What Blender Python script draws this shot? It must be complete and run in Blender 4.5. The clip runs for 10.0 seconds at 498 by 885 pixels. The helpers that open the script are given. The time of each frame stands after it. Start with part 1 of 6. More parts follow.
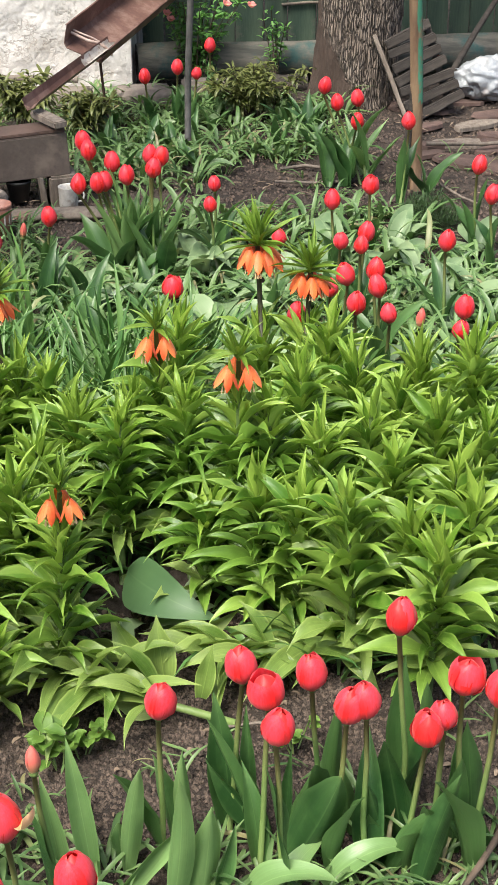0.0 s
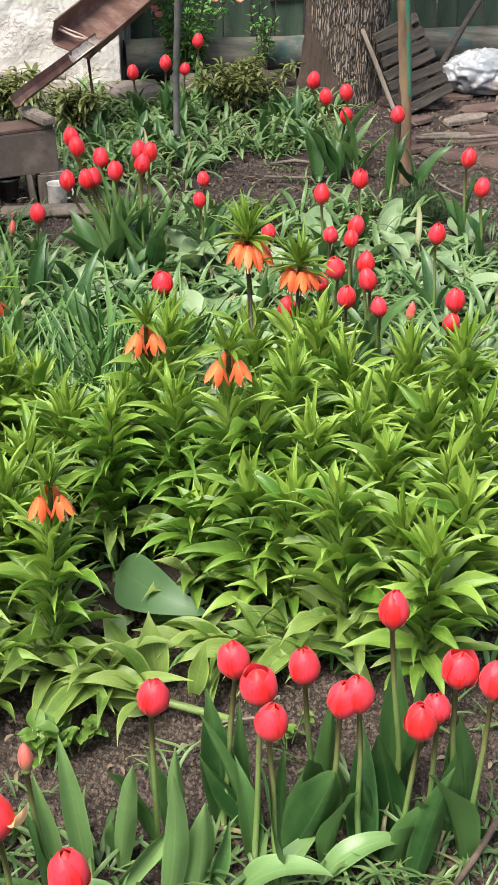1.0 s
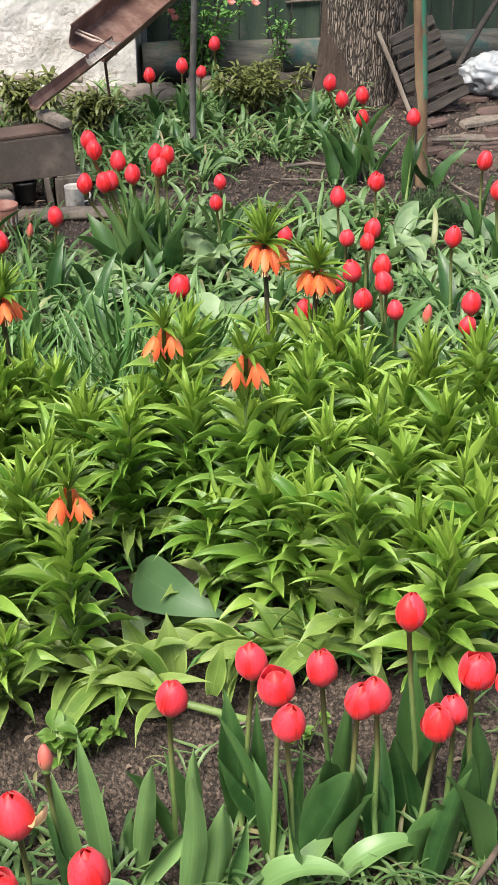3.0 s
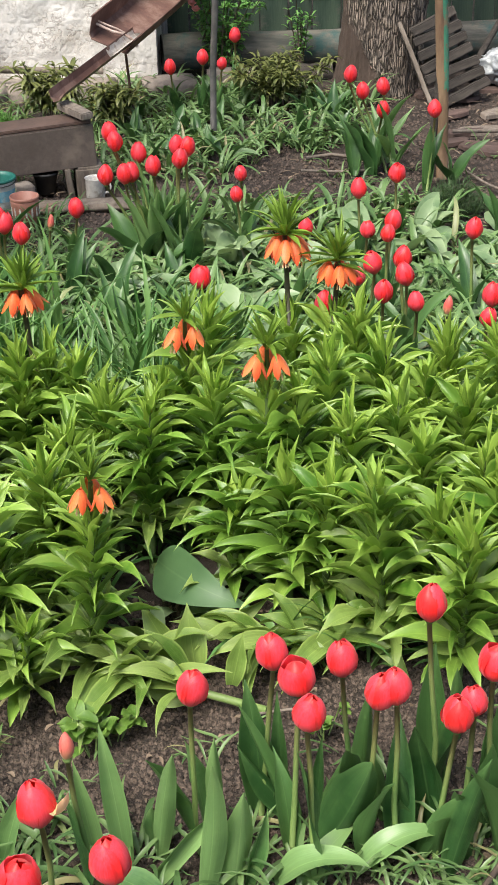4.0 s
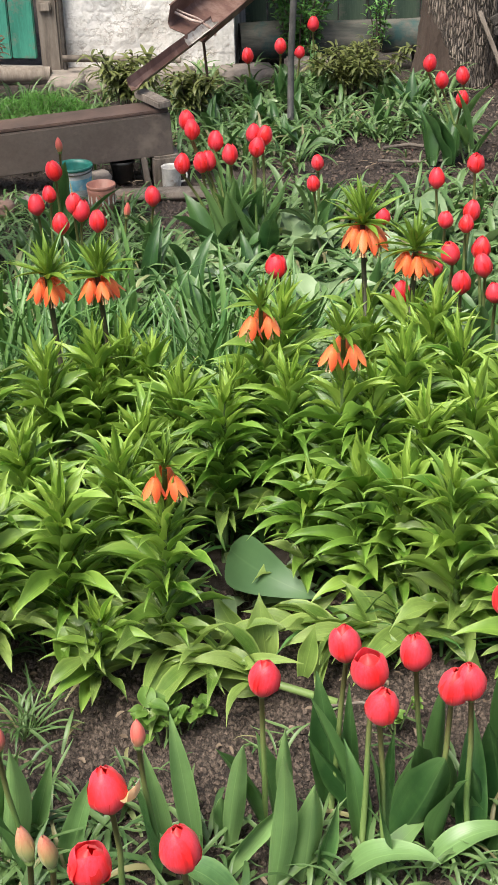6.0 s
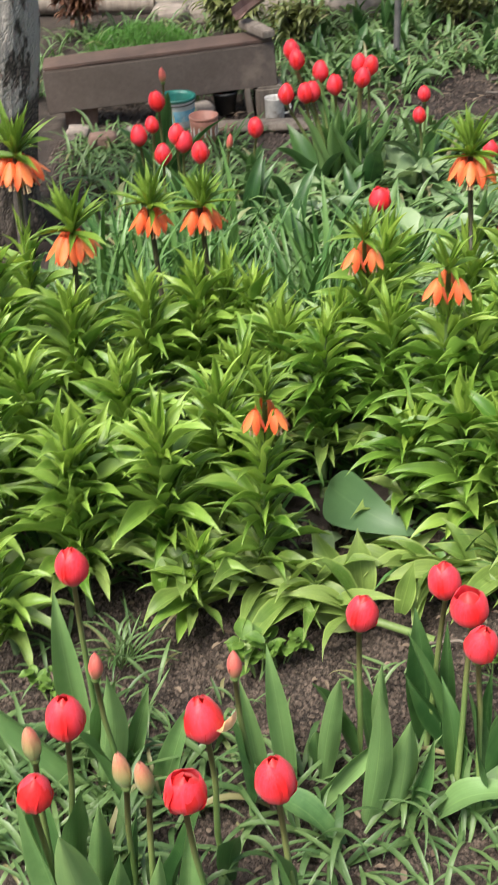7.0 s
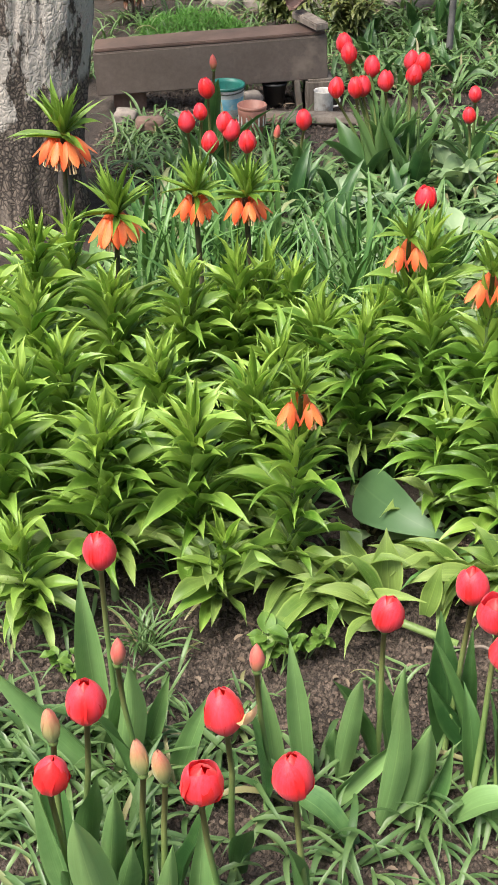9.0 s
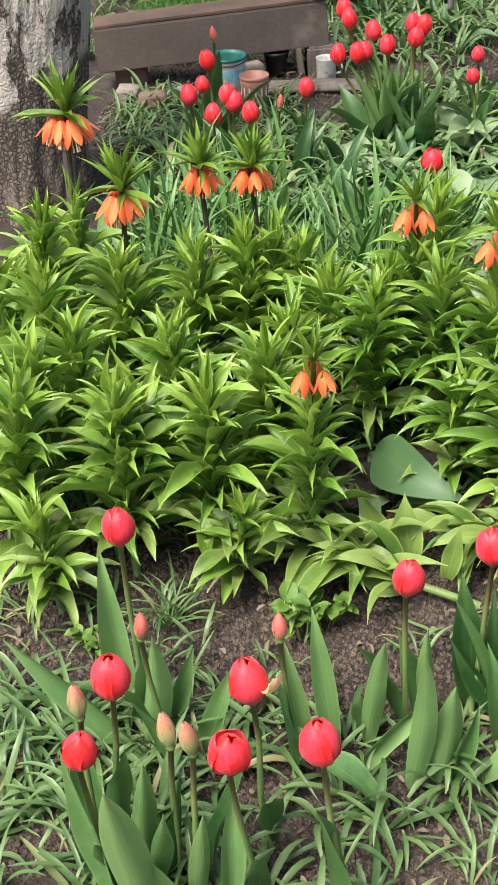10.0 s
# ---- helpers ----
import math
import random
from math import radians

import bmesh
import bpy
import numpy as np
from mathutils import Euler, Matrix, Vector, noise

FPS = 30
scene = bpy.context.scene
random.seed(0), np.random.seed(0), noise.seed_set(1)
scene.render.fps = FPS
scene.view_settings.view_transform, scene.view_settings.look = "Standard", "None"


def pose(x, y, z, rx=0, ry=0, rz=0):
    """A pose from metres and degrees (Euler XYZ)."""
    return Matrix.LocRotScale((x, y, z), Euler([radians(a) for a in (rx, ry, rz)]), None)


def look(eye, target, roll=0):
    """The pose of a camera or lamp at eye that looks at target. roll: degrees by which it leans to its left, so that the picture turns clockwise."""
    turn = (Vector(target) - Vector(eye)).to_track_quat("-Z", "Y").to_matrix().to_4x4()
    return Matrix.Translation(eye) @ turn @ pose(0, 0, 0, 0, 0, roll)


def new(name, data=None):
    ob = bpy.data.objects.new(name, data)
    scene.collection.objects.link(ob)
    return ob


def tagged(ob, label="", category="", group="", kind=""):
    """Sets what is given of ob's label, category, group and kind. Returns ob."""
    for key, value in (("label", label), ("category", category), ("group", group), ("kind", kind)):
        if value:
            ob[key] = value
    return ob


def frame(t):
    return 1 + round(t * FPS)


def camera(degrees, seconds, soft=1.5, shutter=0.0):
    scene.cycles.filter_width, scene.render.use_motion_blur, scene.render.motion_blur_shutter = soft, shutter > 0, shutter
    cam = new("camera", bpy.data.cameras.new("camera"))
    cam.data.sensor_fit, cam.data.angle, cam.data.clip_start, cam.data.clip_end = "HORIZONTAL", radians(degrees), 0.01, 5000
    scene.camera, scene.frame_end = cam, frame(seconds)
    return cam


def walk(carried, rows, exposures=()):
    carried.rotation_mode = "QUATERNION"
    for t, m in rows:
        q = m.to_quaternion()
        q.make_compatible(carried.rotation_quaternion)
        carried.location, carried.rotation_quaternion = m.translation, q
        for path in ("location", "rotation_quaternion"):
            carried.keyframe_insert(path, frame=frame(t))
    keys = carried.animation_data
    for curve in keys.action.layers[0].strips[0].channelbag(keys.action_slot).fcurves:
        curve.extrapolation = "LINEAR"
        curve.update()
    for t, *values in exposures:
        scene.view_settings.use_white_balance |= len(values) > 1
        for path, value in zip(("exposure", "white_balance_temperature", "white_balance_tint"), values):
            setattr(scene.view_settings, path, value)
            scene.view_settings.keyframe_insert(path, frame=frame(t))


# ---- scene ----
cam = camera(20.0, 10.0, soft=1.5, shutter=0.4)
PATH = [
    (0, pose(0.0001, -0.0000, 1.7000, 61.501, -0.000, -0.000)),
    (0.5, pose(0.0036, 0.0034, 1.6947, 61.373, 0.362, -0.256)),
    (1, pose(0.0028, 0.0038, 1.6935, 61.373, 0.301, -0.517)),
    (1.5, pose(0.0014, -0.0028, 1.6987, 61.400, 0.726, -0.038)),
    (2, pose(0.0037, 0.0022, 1.7007, 61.963, 0.723, -0.229)),
    (2.5, pose(0.0018, -0.0062, 1.7059, 61.637, 0.592, -0.078)),
    (3.8, pose(-0.0051, -0.0101, 1.7005, 61.193, 0.779, 0.452)),
    (4, pose(-0.0046, -0.0123, 1.7033, 61.107, 0.835, 0.766)),
    (4.5, pose(-0.0027, -0.0102, 1.7025, 61.248, 1.357, 1.148)),
    (5, pose(-0.0052, -0.0080, 1.7007, 61.122, 1.277, 1.506)),
    (5.5, pose(-0.0095, -0.0052, 1.6978, 60.975, 1.492, 2.615)),
    (5.7, pose(-0.0117, -0.0031, 1.6959, 60.887, 1.482, 3.182)),
    (6.8, pose(-0.0227, 0.0078, 1.6841, 59.734, 1.823, 5.913)),
    (7, pose(-0.0248, 0.0125, 1.6774, 58.409, 2.510, 7.543)),
    (7.5, pose(-0.0304, 0.0198, 1.6717, 57.707, 1.651, 9.279)),
    (8, pose(-0.0371, 0.0204, 1.6759, 58.191, 0.269, 10.331)),
    (8.5, pose(-0.0402, 0.0192, 1.6800, 58.241, -0.488, 10.659)),
    (9, pose(-0.0375, 0.0209, 1.6744, 58.108, 0.420, 10.129)),
    (9.5, pose(-0.0333, 0.0176, 1.6724, 57.647, 1.841, 9.819)),
    (10, pose(-0.0307, 0.0196, 1.6688, 57.034, 2.846, 9.492)),
]
walk(cam, PATH, [(0.0, 0.88), (2.7, 0.87), (3.8, 0.80), (6.8, 0.80), (7.5, 0.97), (10.0, 0.97)])

# ---- light: a bright overcast spring sky ----
world = bpy.data.worlds.new("sky")
scene.world = world
world.use_nodes = True
wn = world.node_tree.nodes
sky = wn.new("ShaderNodeTexSky")
sky.sky_type, sky.sun_disc = "NISHITA", False
sky.sun_elevation, sky.sun_rotation = radians(60), radians(215)
sky.air_density, sky.dust_density, sky.ozone_density = 1.0, 4.0, 1.0
wn["Background"].inputs["Strength"].default_value = 0.118
world.node_tree.links.new(sky.outputs["Color"], wn["Background"].inputs["Color"])
sun = new("sun", bpy.data.lights.new("sun", "SUN"))
sun.data.energy, sun.data.angle, sun.data.color = 3.85, radians(32), (1.0, 0.96, 0.88)
sun.matrix_world = look((-1.33, -1.89, 4.0), (0, 0, 0))


# ---- materials ----
def nodes_of(name):
    m = bpy.data.materials.new(name)
    m.use_nodes = True
    t = m.node_tree
    return m, t.nodes, t.links, t.nodes["Principled BSDF"]


def mixer(n, l, a, b, fac, blend="MIX"):
    x = n.new("ShaderNodeMix")
    x.data_type, x.blend_type = "RGBA", blend
    for sock, v in ((x.inputs[0], fac), (x.inputs[6], a), (x.inputs[7], b)):
        if isinstance(v, (int, float)):
            sock.default_value = v
        elif isinstance(v, tuple):
            sock.default_value = (*v, 1)
        else:
            l.new(v, sock)
    return x.outputs[2]


def noise_of(n, l, scale, detail=4, rough=0.6, stretch=None, coords="Object"):
    tc, tx = n.new("ShaderNodeTexCoord"), n.new("ShaderNodeTexNoise")
    tx.inputs["Scale"].default_value, tx.inputs["Detail"].default_value, tx.inputs["Roughness"].default_value = scale, detail, rough
    src = tc.outputs[coords]
    if stretch:
        mp = n.new("ShaderNodeMapping")
        mp.inputs["Scale"].default_value = stretch
        l.new(src, mp.inputs["Vector"])
        src = mp.outputs[0]
    l.new(src, tx.inputs["Vector"])
    return tx.outputs["Fac"]


def ramp_of(n, l, fac, stops):
    r = n.new("ShaderNodeValToRGB")
    els = r.color_ramp.elements
    while len(els) < len(stops):
        els.new(0.5)
    for e, (p, c) in zip(els, stops):
        e.position = p
        e.color = (*c, 1) if isinstance(c, tuple) else (c, c, c, 1)
    l.new(fac, r.inputs[0])
    return r.outputs[0]


def surface(name, dark, light, scale=8.0, fine=60.0, rough=0.8, bump=0.4, depth=0.01, metal=0.0, stretch=None, stain=None, stain_scale=3.0, vary=0.0, coat=0.0):
    """A weathered surface: two colours by a broad noise, fine grain, stains of a third colour, and relief."""
    m, n, l, p = nodes_of(name)
    broad = noise_of(n, l, scale, 5, 0.65, stretch)
    grain = noise_of(n, l, fine, 4, 0.7, stretch)
    col = mixer(n, l, dark, light, ramp_of(n, l, broad, [(0.35, 0.0), (0.65, 1.0)]))
    col = mixer(n, l, col, ramp_of(n, l, grain, [(0.3, 0.55), (0.7, 1.0)]), 0.55, "MULTIPLY")
    if stain:
        col = mixer(n, l, col, stain, ramp_of(n, l, noise_of(n, l, stain_scale, 6, 0.7), [(0.52, 0.0), (0.62, 0.85)]))
    if vary:
        info = n.new("ShaderNodeObjectInfo")
        col = mixer(n, l, col, ramp_of(n, l, info.outputs["Random"], [(0.0, 1.0 - vary), (1.0, 1.0)]), 1.0, "MULTIPLY")
    l.new(col, p.inputs["Base Color"])
    p.inputs["Roughness"].default_value, p.inputs["Metallic"].default_value = rough, metal
    p.inputs["Coat Weight"].default_value = coat
    b = n.new("ShaderNodeBump")
    b.inputs["Strength"].default_value, b.inputs["Distance"].default_value = bump, depth
    l.new(mixer(n, l, broad, grain, 0.5), b.inputs["Height"])
    l.new(b.outputs[0], p.inputs["Normal"])
    return m


def leafy(name, dark, light, rim=0.35, rough=0.4, glow=0.3, veins=220.0, islands=False, gloss=0.5, dry=None, stripe=0.5):
    """A living leaf: colour differs from leaf to leaf, fine lengthwise veins, and light passes through it."""
    m, n, l, p = nodes_of(name)
    if islands:
        rnd = n.new("ShaderNodeNewGeometry").outputs["Random Per Island"]
    else:
        rnd = n.new("ShaderNodeObjectInfo").outputs["Random"]
    col = mixer(n, l, dark, light, rnd)
    blotch = noise_of(n, l, 22.0, 3, 0.6)
    col = mixer(n, l, col, light, ramp_of(n, l, blotch, [(0.45, 0.0), (0.75, 0.55)]))
    if not islands:
        vein = noise_of(n, l, 1.0, 2, 0.5, (veins / 7, 1.4, 1.0), "UV")
        col = mixer(n, l, col, ramp_of(n, l, vein, [(0.3, 0.72), (0.7, 1.0)]), stripe, "MULTIPLY")
        uv, sep = n.new("ShaderNodeTexCoord"), n.new("ShaderNodeSeparateXYZ")
        l.new(uv.outputs["UV"], sep.inputs[0])
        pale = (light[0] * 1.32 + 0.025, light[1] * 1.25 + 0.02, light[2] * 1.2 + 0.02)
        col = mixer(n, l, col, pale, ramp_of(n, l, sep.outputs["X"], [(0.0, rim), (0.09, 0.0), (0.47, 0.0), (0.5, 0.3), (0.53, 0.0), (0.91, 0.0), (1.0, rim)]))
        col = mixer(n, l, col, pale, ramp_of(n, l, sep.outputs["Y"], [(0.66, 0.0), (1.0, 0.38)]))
    if dry:
        col = mixer(n, l, col, dry, ramp_of(n, l, rnd, [(0.94, 0.0), (0.96, 0.8)]))
    l.new(col, p.inputs["Base Color"])
    p.inputs["Roughness"].default_value = rough
    p.inputs["Specular IOR Level"].default_value = gloss
    if not islands:
        b = n.new("ShaderNodeBump")
        b.inputs["Strength"].default_value, b.inputs["Distance"].default_value = 0.7 * stripe, 0.002
        l.new(vein, b.inputs["Height"])
        l.new(b.outputs[0], p.inputs["Normal"])
    tr = n.new("ShaderNodeBsdfTranslucent")
    l.new(mixer(n, l, col, (1.0, 1.0, 0.35), 0.5, "MULTIPLY"), tr.inputs["Color"])
    mx = n.new("ShaderNodeMixShader")
    mx.inputs[0].default_value = glow
    l.new(p.outputs[0], mx.inputs[1])
    l.new(tr.outputs[0], mx.inputs[2])
    l.new(mx.outputs[0], n["Material Output"].inputs["Surface"])
    return m


SOIL = surface("soil", (0.026, 0.018, 0.013), (0.074, 0.053, 0.040), 9.0, 140.0, 0.95, 1.0, 0.03, stain=(0.110, 0.084, 0.066), stain_scale=2.6)
CLOD = surface("clod", (0.016, 0.012, 0.009), (0.155, 0.114, 0.087), 120.0, 240.0, 0.95, 0.6, 0.004, vary=0.3)
DRY_CLOD = surface("dry_clod", (0.050, 0.036, 0.029), (0.170, 0.125, 0.098), 40.0, 240.0, 0.95, 0.6, 0.004, vary=0.3)
LITTER = leafy("litter", (0.12, 0.085, 0.06), (0.26, 0.20, 0.145), rough=0.9, glow=0.1, islands=True, gloss=0.2)
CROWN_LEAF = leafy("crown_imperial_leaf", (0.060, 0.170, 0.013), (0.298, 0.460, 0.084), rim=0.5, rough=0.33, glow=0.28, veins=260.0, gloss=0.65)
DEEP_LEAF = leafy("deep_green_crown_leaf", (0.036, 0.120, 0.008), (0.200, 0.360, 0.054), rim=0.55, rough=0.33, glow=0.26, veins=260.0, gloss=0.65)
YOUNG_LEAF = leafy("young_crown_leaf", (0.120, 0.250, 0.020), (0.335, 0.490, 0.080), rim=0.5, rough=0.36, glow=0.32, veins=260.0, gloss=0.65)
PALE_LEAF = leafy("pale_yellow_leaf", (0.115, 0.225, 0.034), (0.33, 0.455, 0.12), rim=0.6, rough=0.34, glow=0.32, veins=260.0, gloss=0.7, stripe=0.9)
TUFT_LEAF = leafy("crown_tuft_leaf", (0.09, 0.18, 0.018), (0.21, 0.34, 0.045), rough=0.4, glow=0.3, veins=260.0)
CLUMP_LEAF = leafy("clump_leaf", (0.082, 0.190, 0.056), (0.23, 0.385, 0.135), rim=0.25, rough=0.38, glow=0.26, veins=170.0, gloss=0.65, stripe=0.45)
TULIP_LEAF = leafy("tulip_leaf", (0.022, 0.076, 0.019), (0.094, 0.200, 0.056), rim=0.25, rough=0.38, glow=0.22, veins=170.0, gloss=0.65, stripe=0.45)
GREY_LEAF = leafy("broad_grey_leaf", (0.122, 0.206, 0.093), (0.258, 0.355, 0.182), rim=0.2, rough=0.42, glow=0.2, veins=120.0, stripe=0.15)
GREAT_GREY = leafy("great_leaf", (0.056, 0.132, 0.052), (0.098, 0.190, 0.073), rim=0.15, rough=0.5, glow=0.2, veins=90.0, stripe=0.15)
STRAP_LEAF = leafy("strap_leaf", (0.057, 0.122, 0.037), (0.156, 0.245, 0.086), rough=0.42, glow=0.25, islands=True, dry=(0.26, 0.22, 0.11))
STRAP_PALE = leafy("pale_strap_leaf", (0.068, 0.146, 0.042), (0.200, 0.312, 0.118), rough=0.42, glow=0.25, islands=True, dry=(0.3, 0.25, 0.14))
STRAP_BLUE = leafy("blue_green_strap_leaf", (0.040, 0.122, 0.026), (0.140, 0.268, 0.070), rough=0.42, glow=0.25, islands=True)
FERNY = leafy("feathery_leaf", (0.04, 0.14, 0.015), (0.09, 0.24, 0.03), rough=0.6, glow=0.3, islands=True)
DARK_FERNY = leafy("dark_feathery_leaf", (0.025, 0.06, 0.015), (0.05, 0.10, 0.028), rough=0.6, glow=0.2, islands=True)
PEONY_LEAF = leafy("peony_leaf", (0.062, 0.085, 0.021), (0.190, 0.210, 0.064), rough=0.45, glow=0.25, islands=True)
RED_PEONY_LEAF = leafy("red_peony_leaf", (0.09, 0.035, 0.025), (0.17, 0.08, 0.04), rough=0.45, glow=0.25, islands=True)
ROSE_LEAF = leafy("bush_leaf", (0.06, 0.18, 0.04), (0.16, 0.34, 0.08), rough=0.5, glow=0.3, islands=True)
TREE_LEAF = leafy("tree_leaf", (0.05, 0.12, 0.02), (0.1, 0.2, 0.04), rough=0.5, glow=0.3, islands=True)
STEM = surface("stem", (0.12, 0.195, 0.05), (0.2, 0.28, 0.09), 20.0, 90.0, 0.5, 0.1, 0.001)
CROWN_STEM = surface("crown_stem", (0.055, 0.105, 0.026), (0.105, 0.165, 0.045), 20.0, 90.0, 0.5, 0.1, 0.001)
DARK_STEM = surface("dark_stem", (0.03, 0.03, 0.02), (0.075, 0.07, 0.035), 30.0, 90.0, 0.5, 0.1, 0.001)
WOODY = surface("woody_stem", (0.07, 0.05, 0.035), (0.14, 0.10, 0.07), 30.0, 90.0, 0.8, 0.3, 0.002)


def tulip_stem():
    """A smooth stem, green below and flushed red-brown under the flower."""
    m, n, l, p = nodes_of("tulip_stem")
    tc, sep = n.new("ShaderNodeTexCoord"), n.new("ShaderNodeSeparateXYZ")
    l.new(tc.outputs["Generated"], sep.inputs[0])
    col = mixer(n, l, (0.095, 0.185, 0.050), (0.19, 0.27, 0.080), n.new("ShaderNodeObjectInfo").outputs["Random"])
    col = mixer(n, l, col, (0.175, 0.105, 0.050), ramp_of(n, l, sep.outputs["Z"], [(0.55, 0.0), (1.0, 0.85)]))
    col = mixer(n, l, col, ramp_of(n, l, noise_of(n, l, 60.0, 4, 0.6), [(0.3, 0.75), (0.7, 1.0)]), 0.5, "MULTIPLY")
    l.new(col, p.inputs["Base Color"])
    p.inputs["Roughness"].default_value = 0.45
    return m


TULIP_STEM = tulip_stem()


def petals(name, base, deep, tip, foot, glow=0.25, length=0.06, fade=(0.02, 0.28)):
    """A petal: satin, streaked lengthwise, another colour at its foot and along its rim."""
    m, n, l, p = nodes_of(name)
    tc, sep = n.new("ShaderNodeTexCoord"), n.new("ShaderNodeSeparateXYZ")
    l.new(tc.outputs["Object"], sep.inputs[0])
    info = n.new("ShaderNodeObjectInfo")
    streak = noise_of(n, l, 1.0, 3, 0.6, (420.0, 420.0, 30.0))
    col = mixer(n, l, base, deep, ramp_of(n, l, streak, [(0.35, 0.0), (0.75, 0.8)]))
    col = mixer(n, l, col, tip, ramp_of(n, l, info.outputs["Random"], [(0.0, 0.0), (1.0, 0.35)]))
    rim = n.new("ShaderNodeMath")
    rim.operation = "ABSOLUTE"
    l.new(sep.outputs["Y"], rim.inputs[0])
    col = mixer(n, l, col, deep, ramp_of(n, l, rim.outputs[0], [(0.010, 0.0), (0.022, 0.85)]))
    up = n.new("ShaderNodeMath")
    up.operation = "DIVIDE"
    l.new(sep.outputs["Z"], up.inputs[0])
    up.inputs[1].default_value = length
    col = mixer(n, l, foot, col, ramp_of(n, l, up.outputs[0], [(fade[0], 0.0), (fade[1], 1.0)]))
    l.new(col, p.inputs["Base Color"])
    p.inputs["Roughness"].default_value, p.inputs["Specular IOR Level"].default_value = 0.45, 0.4
    p.inputs["Sheen Weight"].default_value = 0.15
    b = n.new("ShaderNodeBump")
    b.inputs["Strength"].default_value, b.inputs["Distance"].default_value = 0.2, 0.001
    l.new(streak, b.inputs["Height"])
    l.new(b.outputs[0], p.inputs["Normal"])
    tr, mx = n.new("ShaderNodeBsdfTranslucent"), n.new("ShaderNodeMixShader")
    l.new(col, tr.inputs["Color"])
    mx.inputs[0].default_value = glow
    l.new(p.outputs[0], mx.inputs[1])
    l.new(tr.outputs[0], mx.inputs[2])
    l.new(mx.outputs[0], n["Material Output"].inputs["Surface"])
    return m


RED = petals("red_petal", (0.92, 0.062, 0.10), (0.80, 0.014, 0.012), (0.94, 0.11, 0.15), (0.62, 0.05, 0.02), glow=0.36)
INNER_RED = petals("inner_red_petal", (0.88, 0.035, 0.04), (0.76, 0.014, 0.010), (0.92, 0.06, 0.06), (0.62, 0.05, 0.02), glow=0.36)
PINK = petals("salmon_bud_petal", (0.74, 0.15, 0.12), (0.64, 0.07, 0.06), (0.78, 0.28, 0.2), (0.55, 0.38, 0.16), length=0.048, fade=(0.02, 0.6))
PALE_PETAL = petals("pale_petal", (0.70, 0.40, 0.24), (0.62, 0.10, 0.08), (0.72, 0.52, 0.33), (0.58, 0.50, 0.22), length=0.06, fade=(0.1, 1.0))
BUD = petals("green_bud_petal", (0.60, 0.24, 0.15), (0.58, 0.07, 0.06), (0.56, 0.40, 0.23), (0.36, 0.43, 0.15), length=0.058, fade=(0.35, 1.15))
ORANGE = petals("orange_petal", (0.92, 0.235, 0.055), (0.66, 0.085, 0.02), (0.94, 0.33, 0.12), (0.78, 0.13, 0.03), glow=0.34, length=-0.05)
STAMEN = surface("stamen", (0.6, 0.5, 0.25), (0.75, 0.66, 0.42), 40.0, 90.0, 0.6, 0.1, 0.001)

def whitewash():
    """Whitewash on uneven plaster: curled thin flaking lines with the lumps' small shadows in their colour, worn
    patches of brown and soft relief.
    """
    m, n, l, p = nodes_of("whitewash")
    broad, grain = noise_of(n, l, 5.0, 5, 0.65), noise_of(n, l, 80.0, 4, 0.7)
    flake_shade = ramp_of(n, l, noise_of(n, l, 30.0, 3, 0.6), [(0.41, 0.0), (0.485, 0.65), (0.505, 0.05), (0.53, 0.0)])
    patch = ramp_of(n, l, noise_of(n, l, 6.0, 6, 0.7), [(0.44, 0.0), (0.58, 1.0)])
    flake_shade = mixer(n, l, flake_shade, patch, 1.0, "MULTIPLY")
    col = mixer(n, l, (0.51, 0.485, 0.445), (0.67, 0.65, 0.62), ramp_of(n, l, broad, [(0.35, 0.0), (0.65, 1.0)]))
    # darkens the flaking lines, small shadows of the lumps included
    col = mixer(n, l, col, (0.36, 0.31, 0.26), flake_shade)
    col = mixer(n, l, col, (0.44, 0.37, 0.30), ramp_of(n, l, noise_of(n, l, 3.2, 6, 0.7), [(0.55, 0.0), (0.66, 0.8)]))
    col = mixer(n, l, col, ramp_of(n, l, grain, [(0.3, 0.75), (0.7, 1.0)]), 0.5, "MULTIPLY")
    l.new(col, p.inputs["Base Color"])
    p.inputs["Roughness"].default_value = 0.92
    b = n.new("ShaderNodeBump")
    b.invert = True
    b.inputs["Strength"].default_value, b.inputs["Distance"].default_value = 0.6, 0.009
    l.new(mixer(n, l, flake_shade, grain, 0.3), b.inputs["Height"])
    l.new(b.outputs[0], p.inputs["Normal"])
    return m


PLASTER = whitewash()
BARE_WALL = surface("bare_plaster", (0.20, 0.17, 0.14), (0.33, 0.29, 0.25), 10.0, 60.0, 0.95, 0.6, 0.01)
GREEN_PAINT = surface("green_paint", (0.02, 0.16, 0.11), (0.05, 0.27, 0.19), 4.0, 50.0, 0.6, 0.35, 0.004, stretch=(6, 6, 0.7), stain=(0.16, 0.15, 0.12), stain_scale=9.0)
FENCE_PAINT = surface("faded_fence_paint", (0.019, 0.048, 0.032), (0.066, 0.104, 0.066), 4.0, 60.0, 0.8, 0.5, 0.004, stretch=(8, 8, 0.6), stain=(0.10, 0.09, 0.075), stain_scale=6.0, vary=0.35)
LOG = surface("painted_log", (0.058, 0.060, 0.050), (0.160, 0.148, 0.122), 6.0, 60.0, 0.75, 0.5, 0.006, stretch=(0.6, 5, 5), stain=(0.010, 0.070, 0.068), stain_scale=3.4)
OLD_WOOD = surface("weathered_wood", (0.155, 0.124, 0.098), (0.305, 0.255, 0.207), 6.0, 70.0, 0.9, 0.6, 0.005, stretch=(6, 6, 0.8), vary=0.25)
